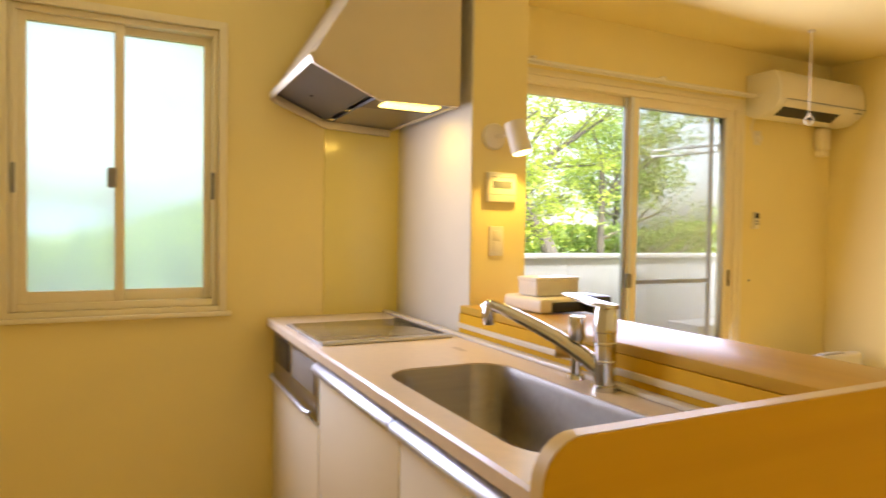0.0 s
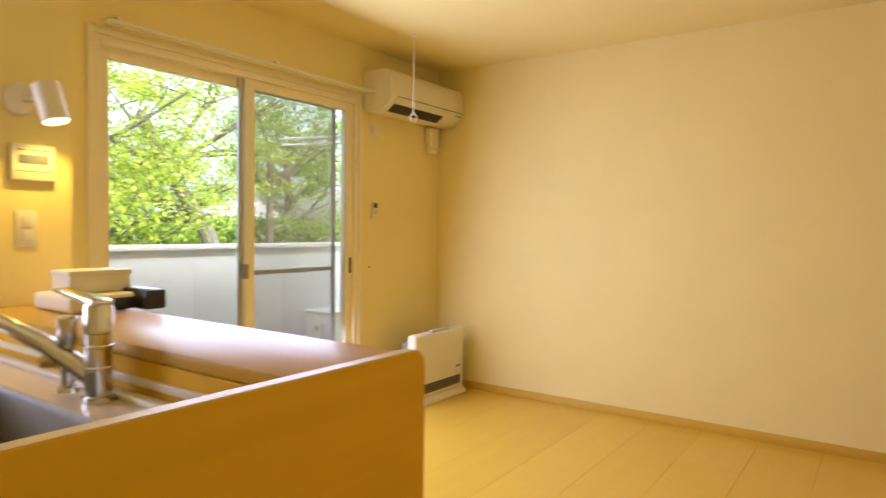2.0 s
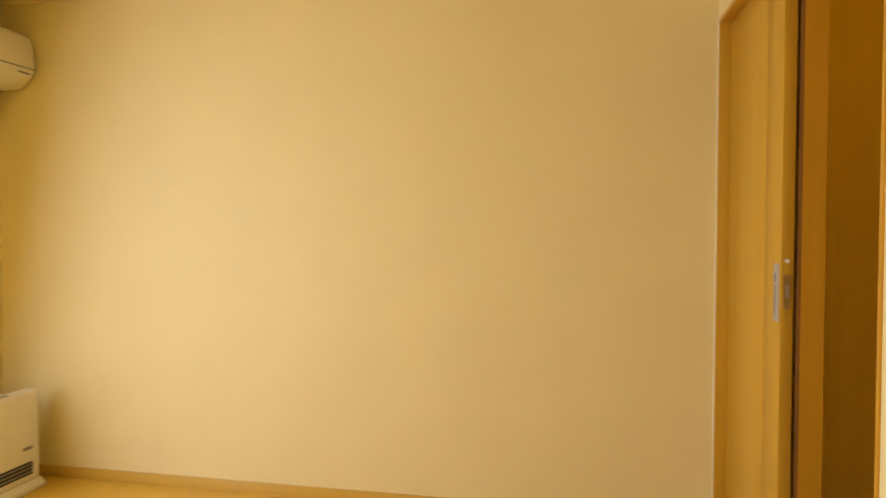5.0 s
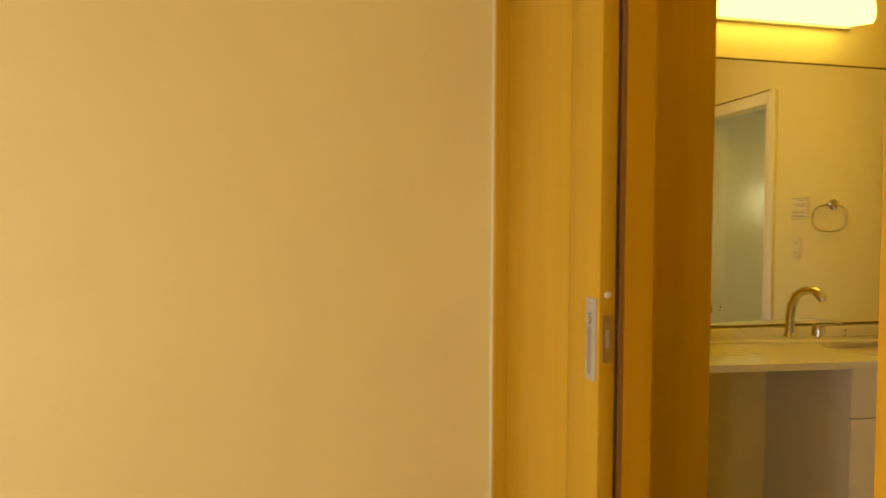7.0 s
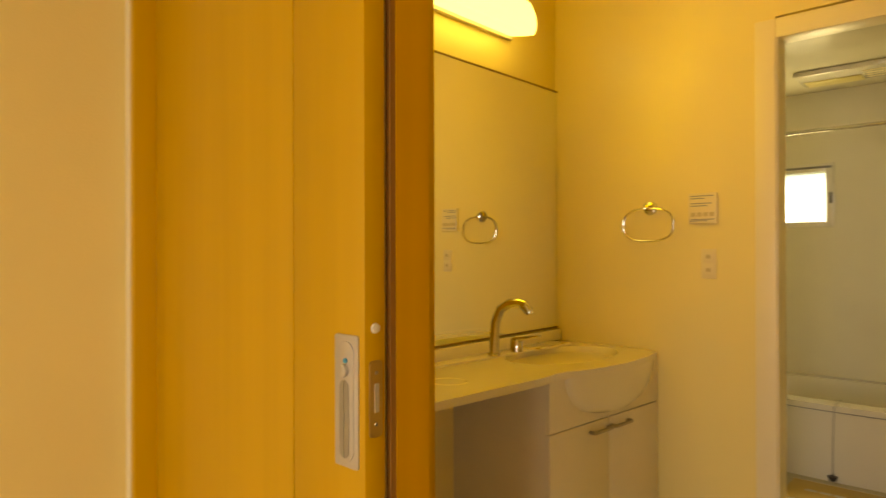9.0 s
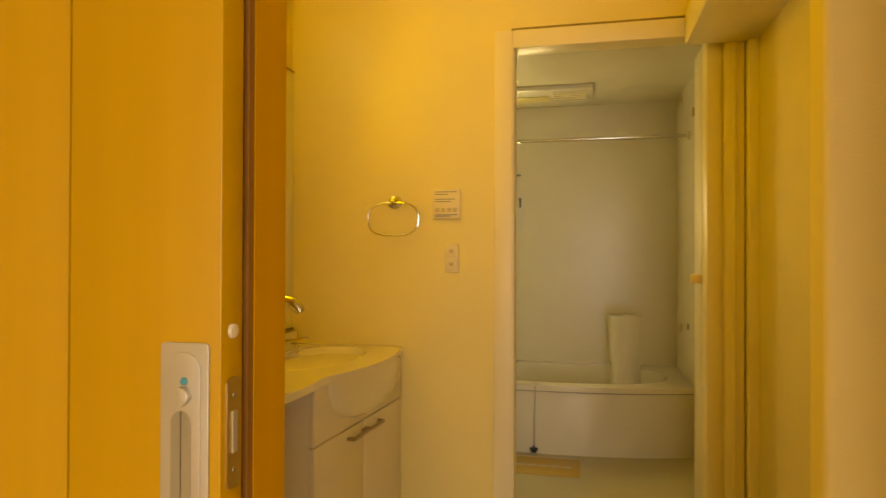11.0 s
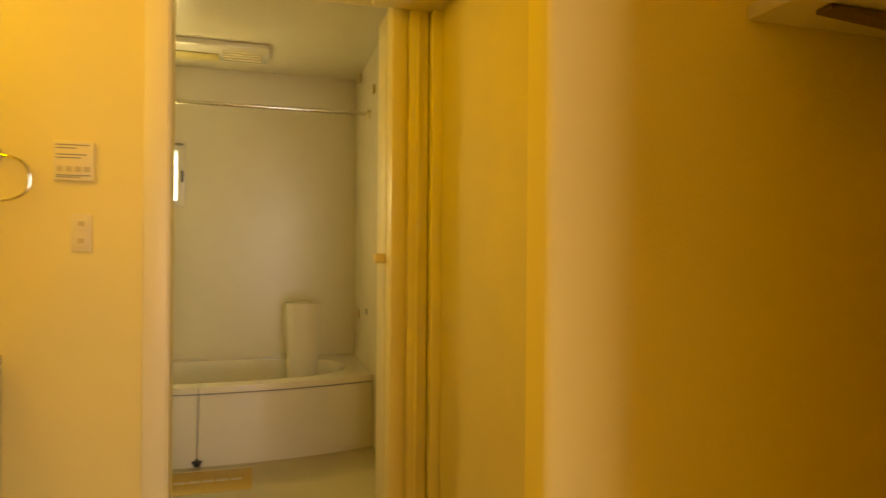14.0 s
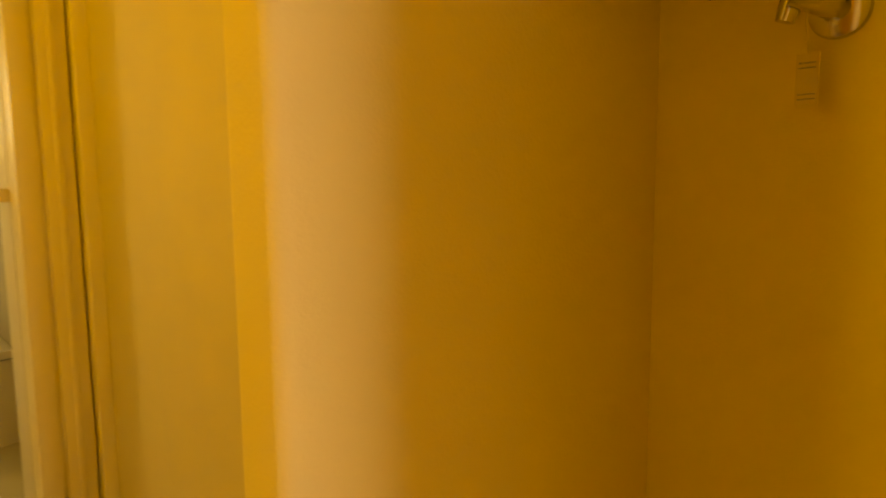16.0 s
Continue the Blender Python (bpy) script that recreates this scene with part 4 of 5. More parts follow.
part("bottom_strip", cube(4.812, 4.825 - 0.001, -2.047, -0.605, 0.947, 0.954, 0.001), mat("bronze_strip", (0.3, 0.2, 0.08), 0.35, metal=0.8), mir, "thin bronze strip")
part("top_strip", cube(4.812, 4.825 - 0.001, -2.047, -0.605, 1.936, 1.942, 0.001), mat("bronze_strip_top", (0.3, 0.2, 0.08), 0.35, metal=0.8), mir, "thin bronze strip")
vl = thing("vanity_light", "long rounded wall lamp over the mirror, lit yellow", "wall lamp")
part("wall_plate", cube(4.80, 4.825, -1.68, -0.85, 2.075, 2.225, 0.004), PLASTIC, vl)
dif = [(4.80, 2.082), (4.70, 2.066), (4.665, 2.063), (4.652, 2.072), (4.648, 2.10), (4.655, 2.14), (4.68, 2.185), (4.72, 2.212), (4.80, 2.22)]
part("diffuser", extrude(dif, "y", -1.668, -0.86, 0.02, 4), LAMPGLOW, vl, "glowing cream diffuser")
PLACE = AT_TAP
vt = thing("basin_tap", "chrome gooseneck basin tap beside a single lever", "tap")
part("base_ring", lathe([(0.0, 0), (0.023, 0), (0.023, 0.006), (0.017, 0.012), (0.0, 0.012)], (4.655, -1.537, VT)), CHROME, vt)
part("gooseneck", tube([(4.655, -1.537, VT + 0.01), (4.655, -1.538, 0.97), (4.65, -1.54, 1.02), (4.632, -1.543, 1.06), (4.60, -1.549, 1.082), (4.565, -1.555, 1.086), (4.54, -1.56, 1.08)], [0.017, 0.0165, 0.016, 0.0155, 0.015, 0.0145, 0.014], 14), CHROME, vt)
part("spout_head", tube([(4.562, -1.559, 1.088), (4.528, -1.562, 1.06), (4.524, -1.563, 1.05)], [0.0155, 0.016, 0.013], 14), CHROME, vt)
part("lever_base", lathe([(0.0, 0), (0.024, 0), (0.022, 0.03), (0.018, 0.045), (0.0, 0.048)], (4.65, -1.66, VT)), CHROME, vt)
part("lever", extrude([(4.67, 0.942), (4.66, 0.95), (4.58, 0.962), (4.55, 0.966), (4.55, 0.960), (4.60, 0.95), (4.64, 0.934)], "y", -1.672, -1.648, 0.002), CHROME, vt)
pk = thing("drain_knob", "small chrome pop-up drain knob", "drain knob")
part("knob", lathe([(0.0, 0), (0.012, 0), (0.010, 0.003), (0.003, 0.004), (0.003, 0.02), (0.008, 0.024), (0.0, 0.028)], (4.62, -1.755, VT), seg=16), CHROME, pk)
PLACE = AT_SOUTH
ring = thing("towel_ring", "oval chrome towel ring on the wall", "towel ring")
part("rosette", lathe([(0.0, 0), (0.026, 0), (0.024, 0.008), (0.012, 0.014), (0.01, 0.03), (0.0, 0.032)], (4.418, -2.053, 1.43), "Y"), CHROME, ring)
oval = []
for k in range(41):
    a = 2 * math.pi * k / 40
    oval.append((4.418 + 0.098 * math.copysign(abs(math.cos(a)) ** 0.75, math.cos(a)), -2.053 + 0.024, 1.366 + 0.062 * math.copysign(abs(math.sin(a)) ** 0.75, math.sin(a))))
part("loop", tube(oval, 0.0036, 8, False), CHROME, ring)
cp = thing("bath_fan_panel", "cream bathroom dryer control panel with rows of keys", "control panel")
part("case", cube(4.169, 4.27, -2.053, -2.053 + 0.012, 1.366, 1.476, 0.003), SWITCHM, cp)
for k in range(4):
    part("key", cube(4.178 + 0.022 * k, 4.194 + 0.022 * k, -2.053 + 0.011, -2.053 + 0.0145, 1.391, 1.406, 0.001), HOSE, cp)
for k, (w, z) in enumerate(((0.082, 1.464), (0.05, 1.455), (0.075, 1.437), (0.06, 1.428), (0.084, 1.379), (0.06, 1.374))):
    part("printed_line", cube(4.262 - w, 4.262, -2.053 + 0.0115, -2.053 + 0.0128, z, z + 0.003), GREYP, cp)
ws = thing("washroom_switch", "cream double switch plate on the wall", "light switch")
part("plate", cube(4.175, 4.226, -2.053, -2.053 + 0.007, 1.167, 1.274, 0.003), SWITCHM, ws)
for z in (1.178, 1.226):
    part("rocker", cube(4.182, 4.219, -2.053 + 0.006, -2.053 + 0.010, z, z + 0.042, 0.002), SWITCHM, ws)
    part("label_window", cube(4.192, 4.208, -2.053 + 0.0095, -2.053 + 0.0108, z + 0.013, z + 0.027), HOSE, ws)
# bath door casing and folded door
bd = tagged(thing("bath_door_frame", "cream casing of the bathroom doorway", "door frame"), kind="structure")
part("left_post", cube(3.977, 4.042, -2.053 - 0.01, -2.053 + 0.016, 0.1, 2.045, 0.003), TRIM, bd)
part("left_rebate", cube(3.972, 3.977, -2.053 - 0.08, -2.053 + 0.008, 0.1, 1.98), TRIM, bd)
PLACE = Matrix()
part("right_post", cube(3.062, 3.104, SYW - 0.07, SYW + 0.012, WF, 1.96, 0.003), TRIM, bd)
part("right_seal", cube(3.055, 3.062, SYW - 0.02, SYW + 0.004, WF, 1.95), TRIM, bd, "cream plastic seal strip")
part("right_casing", cube(2.998, 3.055, SYW - 0.03, SYW + 0.02, WF, 1.965, 0.004), TRIM, bd)
part("right_bead", cube(3.022, 3.034, SYW + 0.019, SYW + 0.027, WF, 1.95, 0.003), TRIM, bd)
PLACE = AT_SOUTH
part("head", cube(3.262, 3.977, -2.053 - 0.078, -2.053 + 0.016, 1.98, 2.045, 0.003), TRIM, bd)
part("sill", cube(3.262, 3.972, -2.053 - 0.1, -2.053 + 0.01, 0.1, BZ0 + 0.004, 0.002), TRIM, bd)
fd = thing("folding_bath_door", "cream two-leaf folding bathroom door, folded open", "door")
for x in (3.288, 3.310):
    part("leaf", cube(x, x + 0.018, -2.053 - 0.23, -2.053 - 0.085, BZ0 + 0.008, 1.97, 0.003), FOLDM, fd)
part("hinge_strip", cube(3.306, 3.310, -2.053 - 0.23, -2.053 - 0.085, BZ0 + 0.01, 1.968), TUBM, fd)
part("handle_bar", cube(3.30, 3.362, -2.053 - 0.11, -2.053 - 0.084, 1.135, 1.167, 0.006), mat("cream_handle", (0.75, 0.6, 0.3), 0.35), fd, "cream plastic handle")
# side door with its casing
PLACE = Matrix()
sj = tagged(thing("side_door_frame", "cream casing of the closed side door", "door frame"), kind="structure")
part("far_post", cube(2.94, 2.994, SYW + 0.001, SYW + 0.05, WF, 1.85, 0.004), TRIM, sj)
part("near_post", cube(2.985, LX - 0.014, AY - 0.078, AY - 0.07, WF, 1.95, 0.002), DOORPAINT, sj)
part("head", cube(2.95, LX + 0.012, SYW + 0.022, AY - 0.07, 1.85, 1.95, 0.003), TRIM, sj)
cl = thing("door_side", "cream flush side door, closed, in the washroom", "door")
part("leaf", cube(2.925, 2.965, SYW + 0.051, AY - 0.079, WF, 1.91, 0.001), DOORPAINT, cl)
PLACE = AT_NICHE
AX = 2.67
# laundry niche
sh = thing("niche_shelf", "cream laundry shelf on dark metal brackets", "shelf")
part("board", cube(AX, AX + 0.25, -1.0, -0.474, 1.50, 1.52, 0.002), PLASTIC, sh)
for y in (-0.93, -0.56):
    part("bracket", extrude([(AX, 1.40), (AX + 0.006, 1.40), (AX + 0.02, 1.455), (AX + 0.05, 1.482), (AX + 0.2, 1.492), (AX + 0.2, 1.499), (AX, 1.499)], "y", y - 0.012, y + 0.012, 0.002), mat("dark_bracket", (0.2, 0.15, 0.08), 0.4, metal=0.7), sh, "dark metal bracket")
PLACE = AT_TAP
wt = thing("washing_machine_tap", "chrome washing machine tap on the niche wall", "tap")
part("flange", lathe([(0.0, 0), (0.036, 0), (0.034, 0.006), (0.022, 0.012), (0.0, 0.012)], (AX, -0.79, 1.365), "X", 24), CHROME, wt)
part("body", tube([(AX + 0.008, -0.79, 1.365), (AX + 0.07, -0.80, 1.37), (AX + 0.085, -0.82, 1.375)], [0.016, 0.018, 0.016], 14), CHROME, wt)
part("outlet", tube([(AX + 0.07, -0.815, 1.388), (AX + 0.072, -0.824, 1.36), (AX + 0.073, -0.828, 1.345)], [0.014, 0.013, 0.011], 14), CHROME, wt)
part("stem", lathe([(0.0, 0), (0.011, 0), (0.011, 0.03), (0.0, 0.03)], (AX + 0.065, -0.80, 1.385), seg=14), CHROME, wt)
part("lever", extrude([(-0.86, 1.418), (-0.80, 1.414), (-0.75, 1.424), (-0.75, 1.43), (-0.80, 1.424), (-0.86, 1.426)], "x", AX + 0.05, AX + 0.08, 0.002), CHROME, wt)
tag_ = thing("paper_tag", "small printed paper tag hanging on the niche wall", "tag")
part("sheet", cube(AX + 0.03, AX + 0.032, -0.826, -0.800, 1.25, 1.312), PAPER, tag_)
part("string", tube([(AX + 0.031, -0.813, 1.312), (AX + 0.05, -0.812, 1.348), (AX + 0.06, -0.808, 1.36)], 0.001, 6), PAPER, tag_)
for k in range(4):
    part("printed_line", cube(AX + 0.032, AX + 0.0326, -0.823, -0.803, 1.256 + 0.006 * k if k < 2 else 1.294 + 0.006 * (k - 2), 1.2572 + 0.006 * k if k < 2 else 1.2952 + 0.006 * (k - 2)), GREYP, tag_)

# ---- bathroom ----
PLACE = IN_BATH
PLACE = placing((3.335, 3.02, 0.82), (-2.133, -1.962, 0.80), (0.66, 0.657, 0.80))
tub = thing("bathtub", "white acrylic bathtub with a bowed front panel", "bathtub")
def bow(x):
    return -2.835 - 0.11 * abs((x - 4.1) / 0.765) ** 2.2
xs = [BX0 + 0.002 + (BX1 - BX0 - 0.004) * k / 24 for k in range(25)]
outer = [(x, bow(x)) for x in xs] + [(BX1 - 0.002, BY0 + 0.002), (BX0 + 0.002, BY0 + 0.002)]
th = [(4.10 + 0.66 * math.copysign(abs(math.cos(2 * math.pi * k / 48)) ** 0.7, math.cos(2 * math.pi * k / 48)), -3.235 + 0.30 * math.copysign(abs(math.sin(2 * math.pi * k / 48)) ** 0.8, math.sin(2 * math.pi * k / 48))) for k in range(48)]
part("rim", slab_with_hole(outer, th, 0.632, 0.66), TUBM, tub)
fp = [(x, bow(x) - 0.012) for x in xs]
part("front_panel", extrude(fp + [(x, y - 0.02) for x, y in fp[::-1]], "z", 0.285, 0.624), TUBM, tub)
# solid grey strip stands in for the shade under the rim
part("rim_shade_strip", extrude([(x, y - 0.006) for x, y in fp] + [(x, y - 0.02) for x, y in fp[::-1]], "z", 0.624, 0.632), GREYP, tub)
part("kick_strip", extrude([(x, y - 0.015) for x, y in fp] + [(x, y - 0.03) for x, y in fp[::-1]], "z", BZ0, 0.285), mat("tub_kick", (0.45, 0.44, 0.4), 0.4), tub)
inner = bmesh.new()
rings = []
for f, z in ((1.0, 0.66), (0.98, 0.63), (0.93, 0.45), (0.86, 0.29), (0.7, 0.27)):
    rings.append([inner.verts.new((4.10 + (p[0] - 4.10) * f, -3.235 + (p[1] + 3.235) * f, z)) for p in th])
for u, v in zip(rings, rings[1:]):
    for k in range(48):
        inner.faces.new((u[k], u[(k + 1) % 48], v[(k + 1) % 48], v[k]))
inner.faces.new(rings[-1])
part("basin", inner, TUBM, tub)
PLACE = IN_BATH
cover = thing("rolled_bath_cover", "rolled-up white slatted bath cover standing in the tub", "bath cover")
roll = bmesh.new()
spiral = [(0.03 + 0.0095 * a, a) for a in (0.22 * k for k in range(30))]
rows_ = []
for z, g in ((0.30, 0.9), (0.5, 0.95), (0.66, 1.0), (0.76, 1.1), (0.85, 1.14), (0.90, 1.15)):
    rows_.append([(roll.verts.new((3.662 + (r_ + d_) * g * math.cos(a + 2.5), -3.25 + (r_ + d_) * g * math.sin(a + 2.5), z))) for d_, sp in ((0.0, spiral), (0.009, spiral[::-1])) for r_, a in sp])
nr = len(rows_[0])
for u, v in zip(rows_, rows_[1:]):
    for k in range(nr):
        roll.faces.new((u[k], u[(k + 1) % nr], v[(k + 1) % nr], v[k]))
roll.faces.new(rows_[-1])
part("rolled_sheet", roll, TUBM, cover)
PLACE = placing((4.066, 3.675, 0.82), (-2.133, -1.962, 0.80), (0.66, 0.657, 0.80))
plug = thing("tub_plug", "black rubber plug hanging on a ball chain", "plug")
part("chain", tube([(4.058, -2.97, 0.664), (4.058, -2.85, 0.664), (4.06, -2.832, 0.655), (4.064, -2.83, 0.5), (4.066, -2.83, 0.345)], 0.0022, 6), GREYP, plug)
part("stopper", lathe([(0.0, 0), (0.012, 0), (0.018, 0.012), (0.022, 0.016), (0.022, 0.021), (0.006, 0.024), (0.004, 0.034), (0.0, 0.036)], (4.066, -2.83, 0.308), seg=18), DARK, plug)
PLACE = IN_BATH
rod = thing("drying_rod", "chrome bathroom drying rod between the walls", "rod")
part("bar", tube([(BX0 + 0.01, -3.105, 1.817), (BX1 - 0.01, -3.105, 1.817)], 0.0095, 12), CHROME, rod)
for x, s in ((BX0, 1), (BX1, -1)):
    part("socket", lathe([(0.0, 0), (0.022, 0), (0.02, 0.012 * s), (0.013, 0.02 * s), (0.0, 0.02 * s)], (x, -3.105, 1.817), "X", 18), TRIM, rod, "cream end socket")
fan = thing("bath_ceiling_dryer", "white ceiling dryer grille with a yellowed vent", "ceiling dryer")
part("case", cube(3.84, 4.35, -3.34, -3.08, BZ1 - 0.025, BZ1, 0.005), TUBM, fan)
part("vent", cube(4.08, 4.33, -3.335, -3.22, BZ1 - 0.031, BZ1 - 0.024, 0.002), mat("yellowed_vent", (0.6, 0.5, 0.2), 0.4), fan, "yellowed vent")
for k in range(4):
    part("slat", cube(3.87, 4.06, -3.30 + 0.045 * k, -3.285 + 0.045 * k, BZ1 - 0.029, BZ1 - 0.024), TRIM, fan)
bw = tagged(thing("window_bath", "small frosted bathroom window with a white frame", "window"), kind="structure")
for nm, b in frame_boxes(QX0, QX1, QZ0, QZ1, BY0 - 0.08, BY0 + 0.008, 0.04, 0.045, 0.03, 0.003).items():
    part(nm, b, TUBM, bw)
bp_ = part("pane", cube(QX0 + 0.035, QX1 - 0.035, BY0 - 0.05, BY0 - 0.044, QZ0 + 0.025, QZ1 - 0.04), FROST, bw)
bp_.visible_shadow = False
part("latch", cube(QX0 + 0.008, QX0 + 0.02, BY0 + 0.006, BY0 + 0.018, 1.50, 1.56, 0.003), DARK, bw, "dark latch")
part("roller", cube(QX0 + 0.01, QX1 - 0.01, BY0 + 0.006, BY0 + 0.02, QZ1 - 0.026, QZ1 - 0.014, 0.004), GREYP, bw)
hk = thing("wall_hook", "small yellowed plastic hook on the bathroom wall", "hook")
part("base", cube(BX0, BX0 + 0.012, -2.99, -2.96, 1.89, 1.93, 0.004), HOSE, hk)
wo = thing("bath_water_outlet", "small dark outlet cover above the tub", "outlet")
part("cover", cube(BX0, BX0 + 0.008, -3.18, -3.15, 0.84, 0.87, 0.003), GREYP, wo)
sheet = thing("printed_floor_sheet", "yellow printed sheet lying on the bathroom floor", "sheet")
part("card", cube(3.90, 4.28, -2.78, -2.52, BZ0, BZ0 + 0.004, 0.001), MATY, sheet)
part("card_edge", cube(3.896, 4.284, -2.786, -2.78, BZ0, BZ0 + 0.005), TUBM, sheet)
for k in range(5):
    part("printed_bar", cube(3.94 + 0.055 * k, 3.985 + 0.055 * k, -2.66, -2.635, BZ0 + 0.004, BZ0 + 0.0047), TUBM, sheet)

for z in (0.80, 2.045):
    wp = thing("bath_wall_plug", "small brown plastic plug on the bathroom wall", "wall plug", group="plugs on the bathroom wall")
    part("cap", cube(BX0, BX0 + 0.012, -3.46, -3.41, z, z + 0.045, 0.003), HOSE, wp)

# ---- balcony ----
PLACE = placing((3.6, 3.6, 1.0), (NY, NY, 1.0), (-0.1, -0.1, 0.97))
BF, PY = -0.1, 4.14
tagged(finish("balcony_floor", cube(1.5, 5.4, NY + 0.14, PY + 0.12, BF - 0.15, BF), CONCRETE, smooth=False), kind="structure")
par = tagged(thing("balcony_parapet", "pale grey panelled balcony parapet with a white cap", "parapet"), kind="structure")
for k in range(5):
    part("panel", cube(1.5 + 0.78 * k, 2.279 + 0.78 * k, PY, PY + 0.05, BF, 1.05, 0.002), PARAPET, par)
part("cap", cube(1.48, 5.45, PY - 0.03, PY + 0.11, 1.05, 1.085, 0.004), OUTW, par, "white metal cap")
part("kerb", cube(1.6, 5.4, PY - 0.04, PY, BF, BF + 0.03, 0.003), CONCRETE, par)
wall("wall_balcony_end", 5.4, 5.5, NY + 0.14, PY + 0.12, BF, 1.085, PARAPET)
wall("wall_outside_west", 1.50, 1.6, NY + 0.14, PY + 0.12, BF, 1.085, PARAPET)
PLACE = placing((3.9, 3.96, 1.0), (NY, NY, 1.0), (-0.1, -0.1, 0.97))
od = thing("outdoor_unit", "white outdoor air-conditioning unit on the balcony", "outdoor unit")
part("case", cube(3.90, 4.66, 3.74, 4.02, 0.0, 0.54, 0.008), OUTW, od)
part("lid", cube(3.89, 4.67, 3.73, 4.03, 0.528, 0.55, 0.006), OUTW, od)
part("valve_cover", extrude([(3.80, 0.06), (3.93, 0.06), (3.93, 0.2), (3.90, 0.26), (3.90, 0.42), (3.87, 0.46), (3.81, 0.46)], "x", 3.855, 3.90, 0.008), OUTW, od, "ribbed pipe cover")
for k in range(3):
    part("rib", cube(3.85, 3.858, 3.825, 3.885, 0.33 + 0.03 * k, 0.342 + 0.03 * k, 0.002), OUTW, od)
part("grip", cube(3.852, 3.86, 3.83, 3.87, 0.40, 0.44, 0.003), GREYP, od, "dark hand grip")
for x in (4.0, 4.48):
    part("foot", cube(x, x + 0.08, 3.72, 4.04, BF, 0.0, 0.006), CONCRETE, od, "grey block foot")
PLACE = placing((3.6, 3.6, 1.0), (NY, NY, 1.0), (-0.1, -0.1, 0.97))
arm = thing("drying_pole_arm", "white drying-pole arm fixed to the outside wall", "drying arm")
part("wall_plate", lathe([(0.0, 0), (0.045, 0), (0.045, 0.012), (0.03, 0.02), (0.0, 0.02)], (3.585, NY + 0.14, 1.815), "Y"), OUTW, arm)
for z in (1.835, 1.79):
    part("bar", tube([(3.585, NY + 0.15, z), (3.6, 3.86, z + 0.03)], 0.009, 10), OUTW, arm)
for y in (3.5, 3.68, 3.85):
    part("pole_loop", tube([(3.595, y + 0.026 * math.cos(a), 1.838 + 0.026 * math.sin(a)) for a in (2 * math.pi * k / 16 for k in range(17))], 0.005, 6, False), OUTW, arm)

# ---- outdoors ----
PLACE = Matrix()
tagged(finish("ground", cube(-400, 400, -10, 600, -3.4, -3.2), GROUND, smooth=False), kind="structure")
hill = bmesh.new()
pts = [(-350 + 14 * k, 4 + 16 * noise.noise((0.11 * k, 3.1, 0)) + 9 * noise.noise((0.31 * k, 7.7, 0))) for k in range(51)]
lo = [hill.verts.new((x, 420, -3.3)) for x, z in pts]
mi = [hill.verts.new((x, 470, max(2, z + 14))) for x, z in pts]
for k in range(50):
    hill.faces.new((lo[k], lo[k + 1], mi[k + 1], mi[k]))
tagged(finish("backdrop", hill, HILL), kind="structure")


def tree(at, height, spread, seed, trunk_r, n_leaf, leaf, first=0.3, leaf_size=0.095, lean=0.0):
    """Tapered trunk, forking limbs and a crown of loose leaf sprays."""
    rnd = random.Random(seed)
    t = thing("tree", "broad leafy tree with a grey trunk and fresh green leaves", "tree", Matrix.Translation(at), group="trees beyond the balcony")
    wood_ = bmesh.new()
    tips = []

    def limb(p, d, length, r, depth):
        pts, rs, q, e = [p], [r], p.copy(), d.copy()
        n = 5
        for k in range(n):
            e = (e + Vector((rnd.uniform(-1, 1), rnd.uniform(-1, 1), rnd.uniform(-0.5, 0.7))) * 0.22).normalized()
            q = q + e * length / n
            pts.append(q.copy())
            rs.append(r * (1 - 0.55 * (k + 1) / n))
        tube(pts, rs, 7 if depth else 10, True, wood_)
        if depth >= 3:
            tips.extend(pts[2:])
            return
        if depth >= 1:
            tips.extend(pts[3:])
        for k in range(4 if depth else 8):
            i = rnd.randint(2, n) if depth else rnd.choice((2, 3, 3, 4, 4, 5))
            a, el = rnd.uniform(0, 2 * math.pi), rnd.uniform(-0.1, 0.85)
            dd = Vector((math.cos(a) * math.cos(el), math.sin(a) * math.cos(el), math.sin(el)))
            limb(pts[i], (dd + e * 0.35).normalized(), spread * (0.62, 0.42, 0.26)[depth] * rnd.uniform(0.7, 1.2), rs[i] * 0.55, depth + 1)

    limb(Vector((0, 0, 0)), Vector((lean, 0, 1)).normalized(), height * 0.8, trunk_r, 0)
    part("trunk", wood_, BARK, t, "grey-brown forked trunk and limbs")
    verts, faces = [], []
    tips = [p for p in tips if p.z > height * first]
    for k in range(n_leaf):
        c = rnd.choice(tips)
        off = Vector((rnd.gauss(0, 0.26), rnd.gauss(0, 0.26), rnd.gauss(0, 0.08)))
        s = leaf_size * rnd.uniform(0.6, 1.3)
        rot = Euler((rnd.gauss(0, 0.5), rnd.gauss(0, 0.5), rnd.uniform(0, 6.3))).to_matrix()
        i = len(verts)
        for u, v in ((-0.5, 0), (0, -0.3), (0.6, 0), (0, 0.3)):
            verts.append(c + off + rot @ Vector((u * s, v * s, 0.12 * s * abs(v))))
        faces.append((i, i + 1, i + 2, i + 3))
    me = bpy.data.meshes.new("crown")
    me.from_pydata(verts, [], faces)
    me.materials.append(leaf)
    crown = new("crown", me)
    crown.parent = t
    tagged(crown, "loose sprays of fresh green leaves", kind="stuff")
    return t


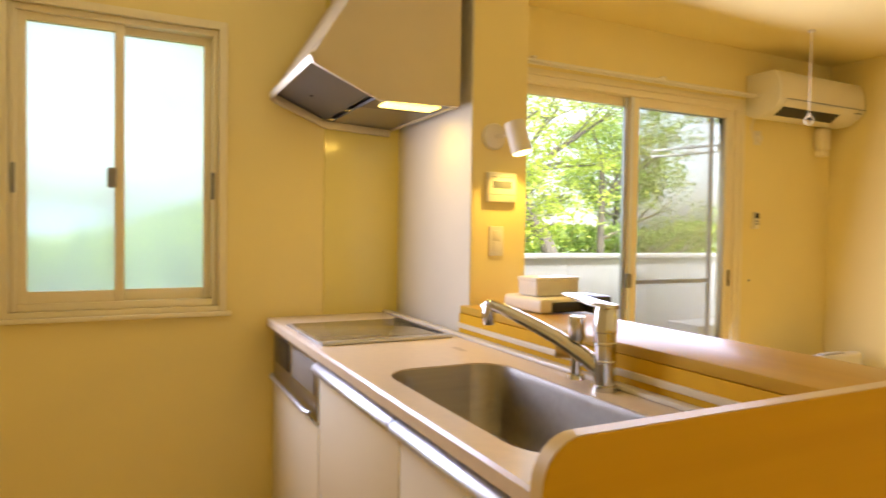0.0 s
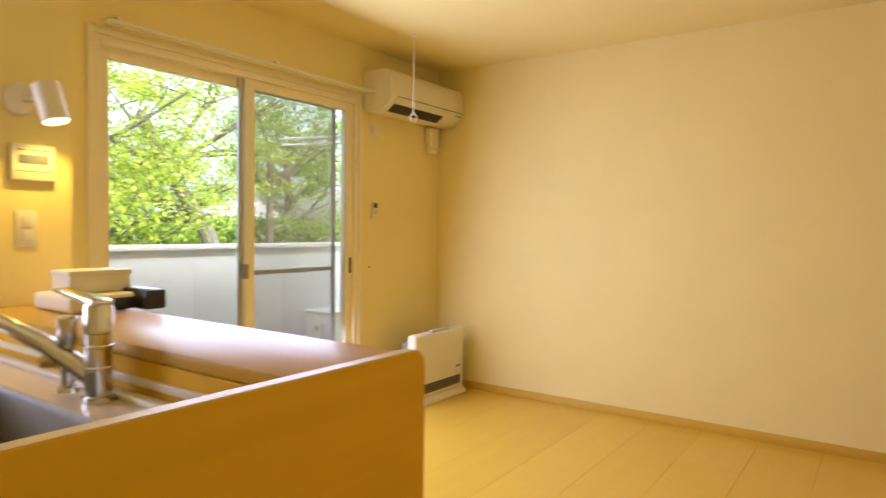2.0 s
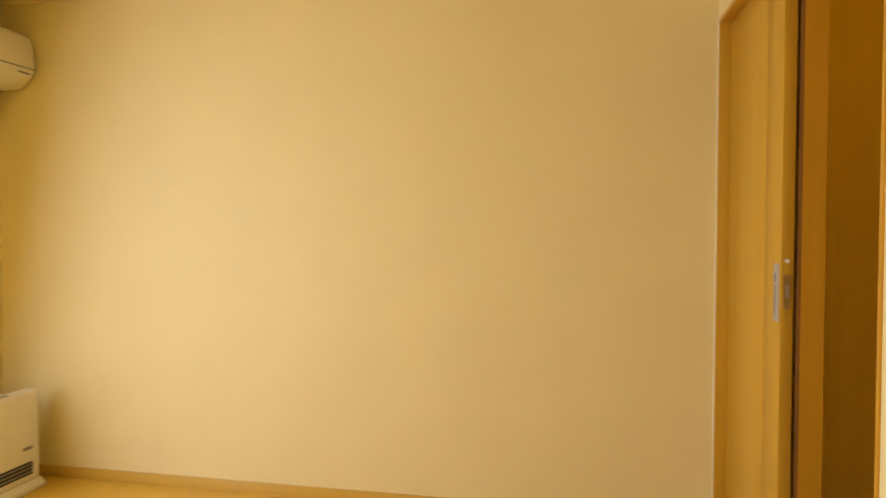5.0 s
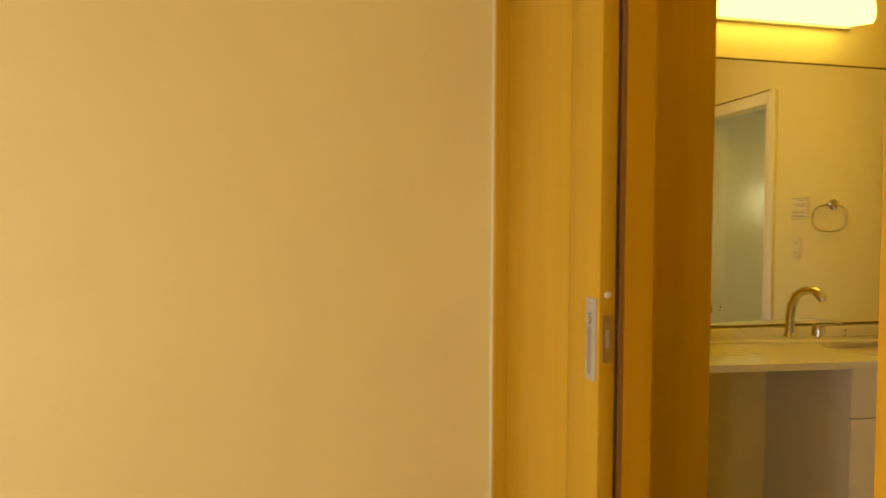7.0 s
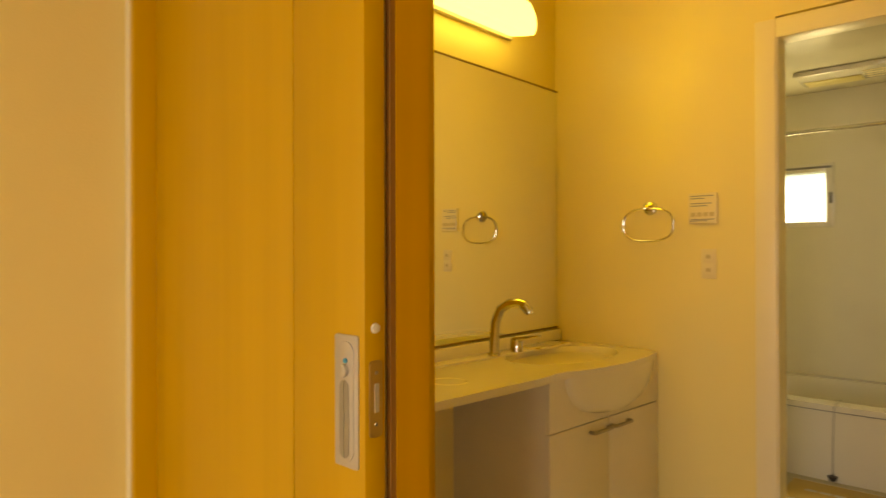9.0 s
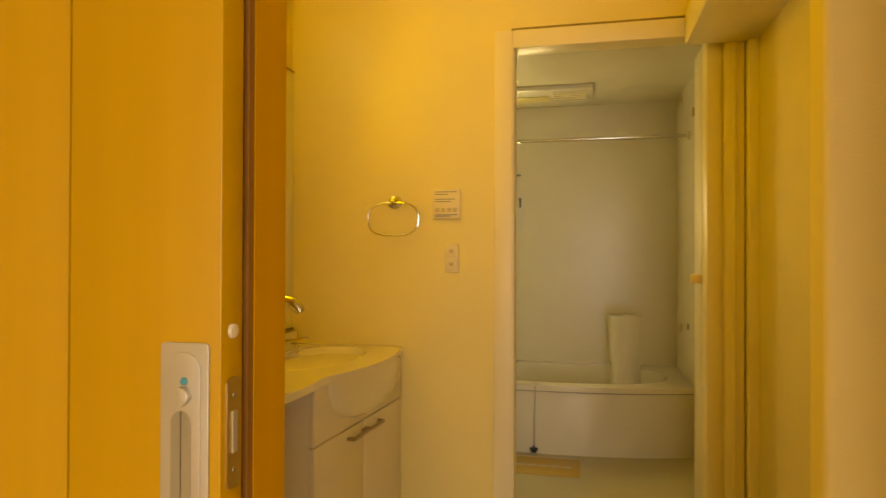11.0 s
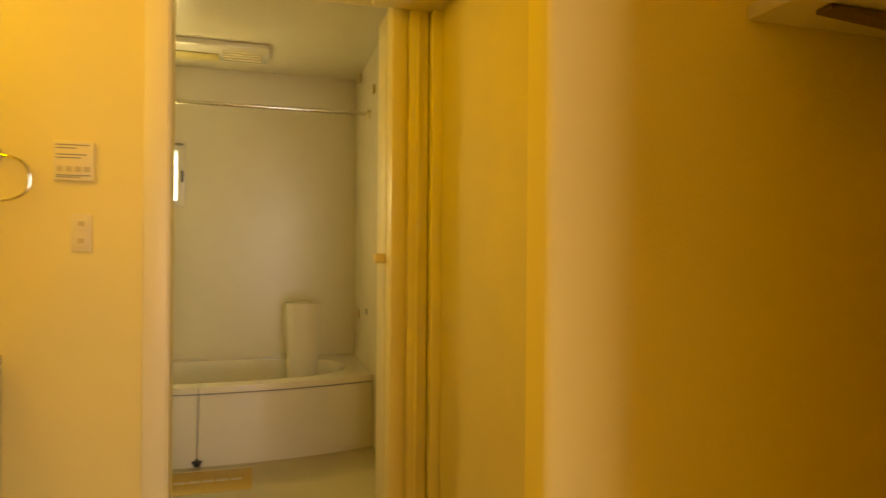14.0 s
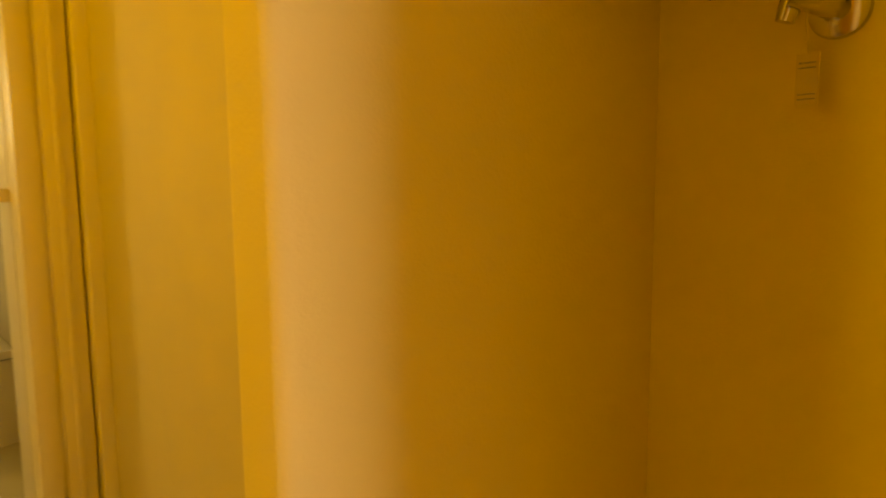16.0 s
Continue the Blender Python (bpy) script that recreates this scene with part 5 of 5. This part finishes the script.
GZ = -3.2
tree((10.3, 13.2, GZ), 9.5, 4.6, 3, 0.27, 17000, LEAF, 0.33)
tree((6.0, 11.5, GZ), 8.2, 4.2, 11, 0.13, 15000, LEAF, 0.28, lean=-0.1)
tree((8.0, 17.0, GZ), 9.0, 4.6, 7, 0.16, 12000, LEAF2, 0.3)
tree((3.2, 14.5, GZ), 9.0, 4.6, 19, 0.18, 13500, LEAF, 0.3, lean=0.1)
tree((15.0, 17.5, GZ), 9.0, 4.8, 23, 0.2, 12500, LEAF2, 0.3)
tree((21.0, 24.0, GZ), 8.5, 5.0, 31, 0.2, 11000, LEAF2, 0.2, 0.18)


def hedge(name, x0, x1, y, z1, n, seed, leaf, label):
    rnd = random.Random(seed)
    t = thing(name, label, "hedge")
    verts, faces = [], []
    for k in range(n):
        x = rnd.uniform(x0, x1)
        top = z1 + 0.5 * noise.noise((x * 0.5, seed, 0))
        c = Vector((x, y + rnd.gauss(0, 0.5), GZ + (top - GZ) * rnd.random() ** 0.6))
        s = 0.2 * rnd.uniform(0.6, 1.4)
        rot = Euler((rnd.gauss(0, 0.8), rnd.gauss(0, 0.8), rnd.uniform(0, 6.3))).to_matrix()
        i = len(verts)
        for u, v in ((-0.5, 0), (0, -0.35), (0.6, 0), (0, 0.35)):
            verts.append(c + rot @ Vector((u * s, v * s, 0)))
        faces.append((i, i + 1, i + 2, i + 3))
    me = bpy.data.meshes.new("foliage")
    me.from_pydata(verts, [], faces)
    me.materials.append(leaf)
    f = new("foliage", me)
    f.parent = t
    f["kind"] = "stuff"
    stem = bmesh.new()
    for k in range(int((x1 - x0) / 1.2)):
        x = x0 + 0.6 + 1.2 * k
        tube([(x, y, GZ), (x + 0.1, y, GZ + 1.5), (x - 0.1, y, z1 - 0.6)], [0.06, 0.045, 0.02], 6, True, stem)
    part("stems", stem, BARK, t)


hedge("hedge", -4.0, 2.4, 7.5, 1.2, 16000, 5, LEAF2, "tall green hedge outside the kitchen window")
hedge("shrub_row", 2.0, 22.0, 19.5, 1.5, 26000, 9, LEAF2, "row of green shrubs below the trees")
hs = thing("far_house", "pale distant house with a grey roof among the trees", "house", Matrix.Translation((38, 52, GZ)))
part("wall", cube(0, 7, 0, 6, 0, 5.0), OUTW, hs)
part("roof", extrude([(-0.4, 5.0), (7.4, 5.0), (3.5, 7.0)], "y", -0.4, 6.4), mat("grey_roof", (0.36, 0.33, 0.34), 0.7), hs, "grey gable roof")
for x in (1.0, 4.5):
    part("window", cube(x, x + 1.4, -0.05, 0.02, 2.9, 4.1), LCD, hs)

# ---- floor boards ----
BL, BW_ = 1.818, 0.303
board_meshes = {}


def board_mesh(length, width):
    """One plank of the given size with eased edges, shared by alike planks."""
    key = (round(length, 3), round(width, 3))
    if key not in board_meshes:
        b = bmesh.new()
        cube(0.0004, length - 0.0004, 0.0004, width - 0.0004, -0.012, 0.0, 0.0006, 1, b)
        bmesh.ops.recalc_face_normals(b, faces=b.faces)
        me = bpy.data.meshes.new("board")
        b.to_mesh(me)
        b.free()
        me.materials.append(PLANK)
        board_meshes[key] = me
    return board_meshes[key]


floor = tagged(new("floor"), kind="structure")
for r in range(13):
    y = -0.36 + r * BW_
    y1 = min(y + BW_, NY)
    x = -1.6 - (0.0, 0.9, 0.45, 1.35)[r % 4]
    while x < EX:
        x0, x1 = max(x, -1.6), min(x + BL, EX)
        if y > KY - 0.1:
            x0 = max(x0, 1.30)
        if x1 - x0 > 0.03 and y1 - y > 0.03:
            o = new("board", board_mesh(x1 - x0, y1 - y))
            o.location = (x0, y, FL)
            o.parent = floor
        x += BL
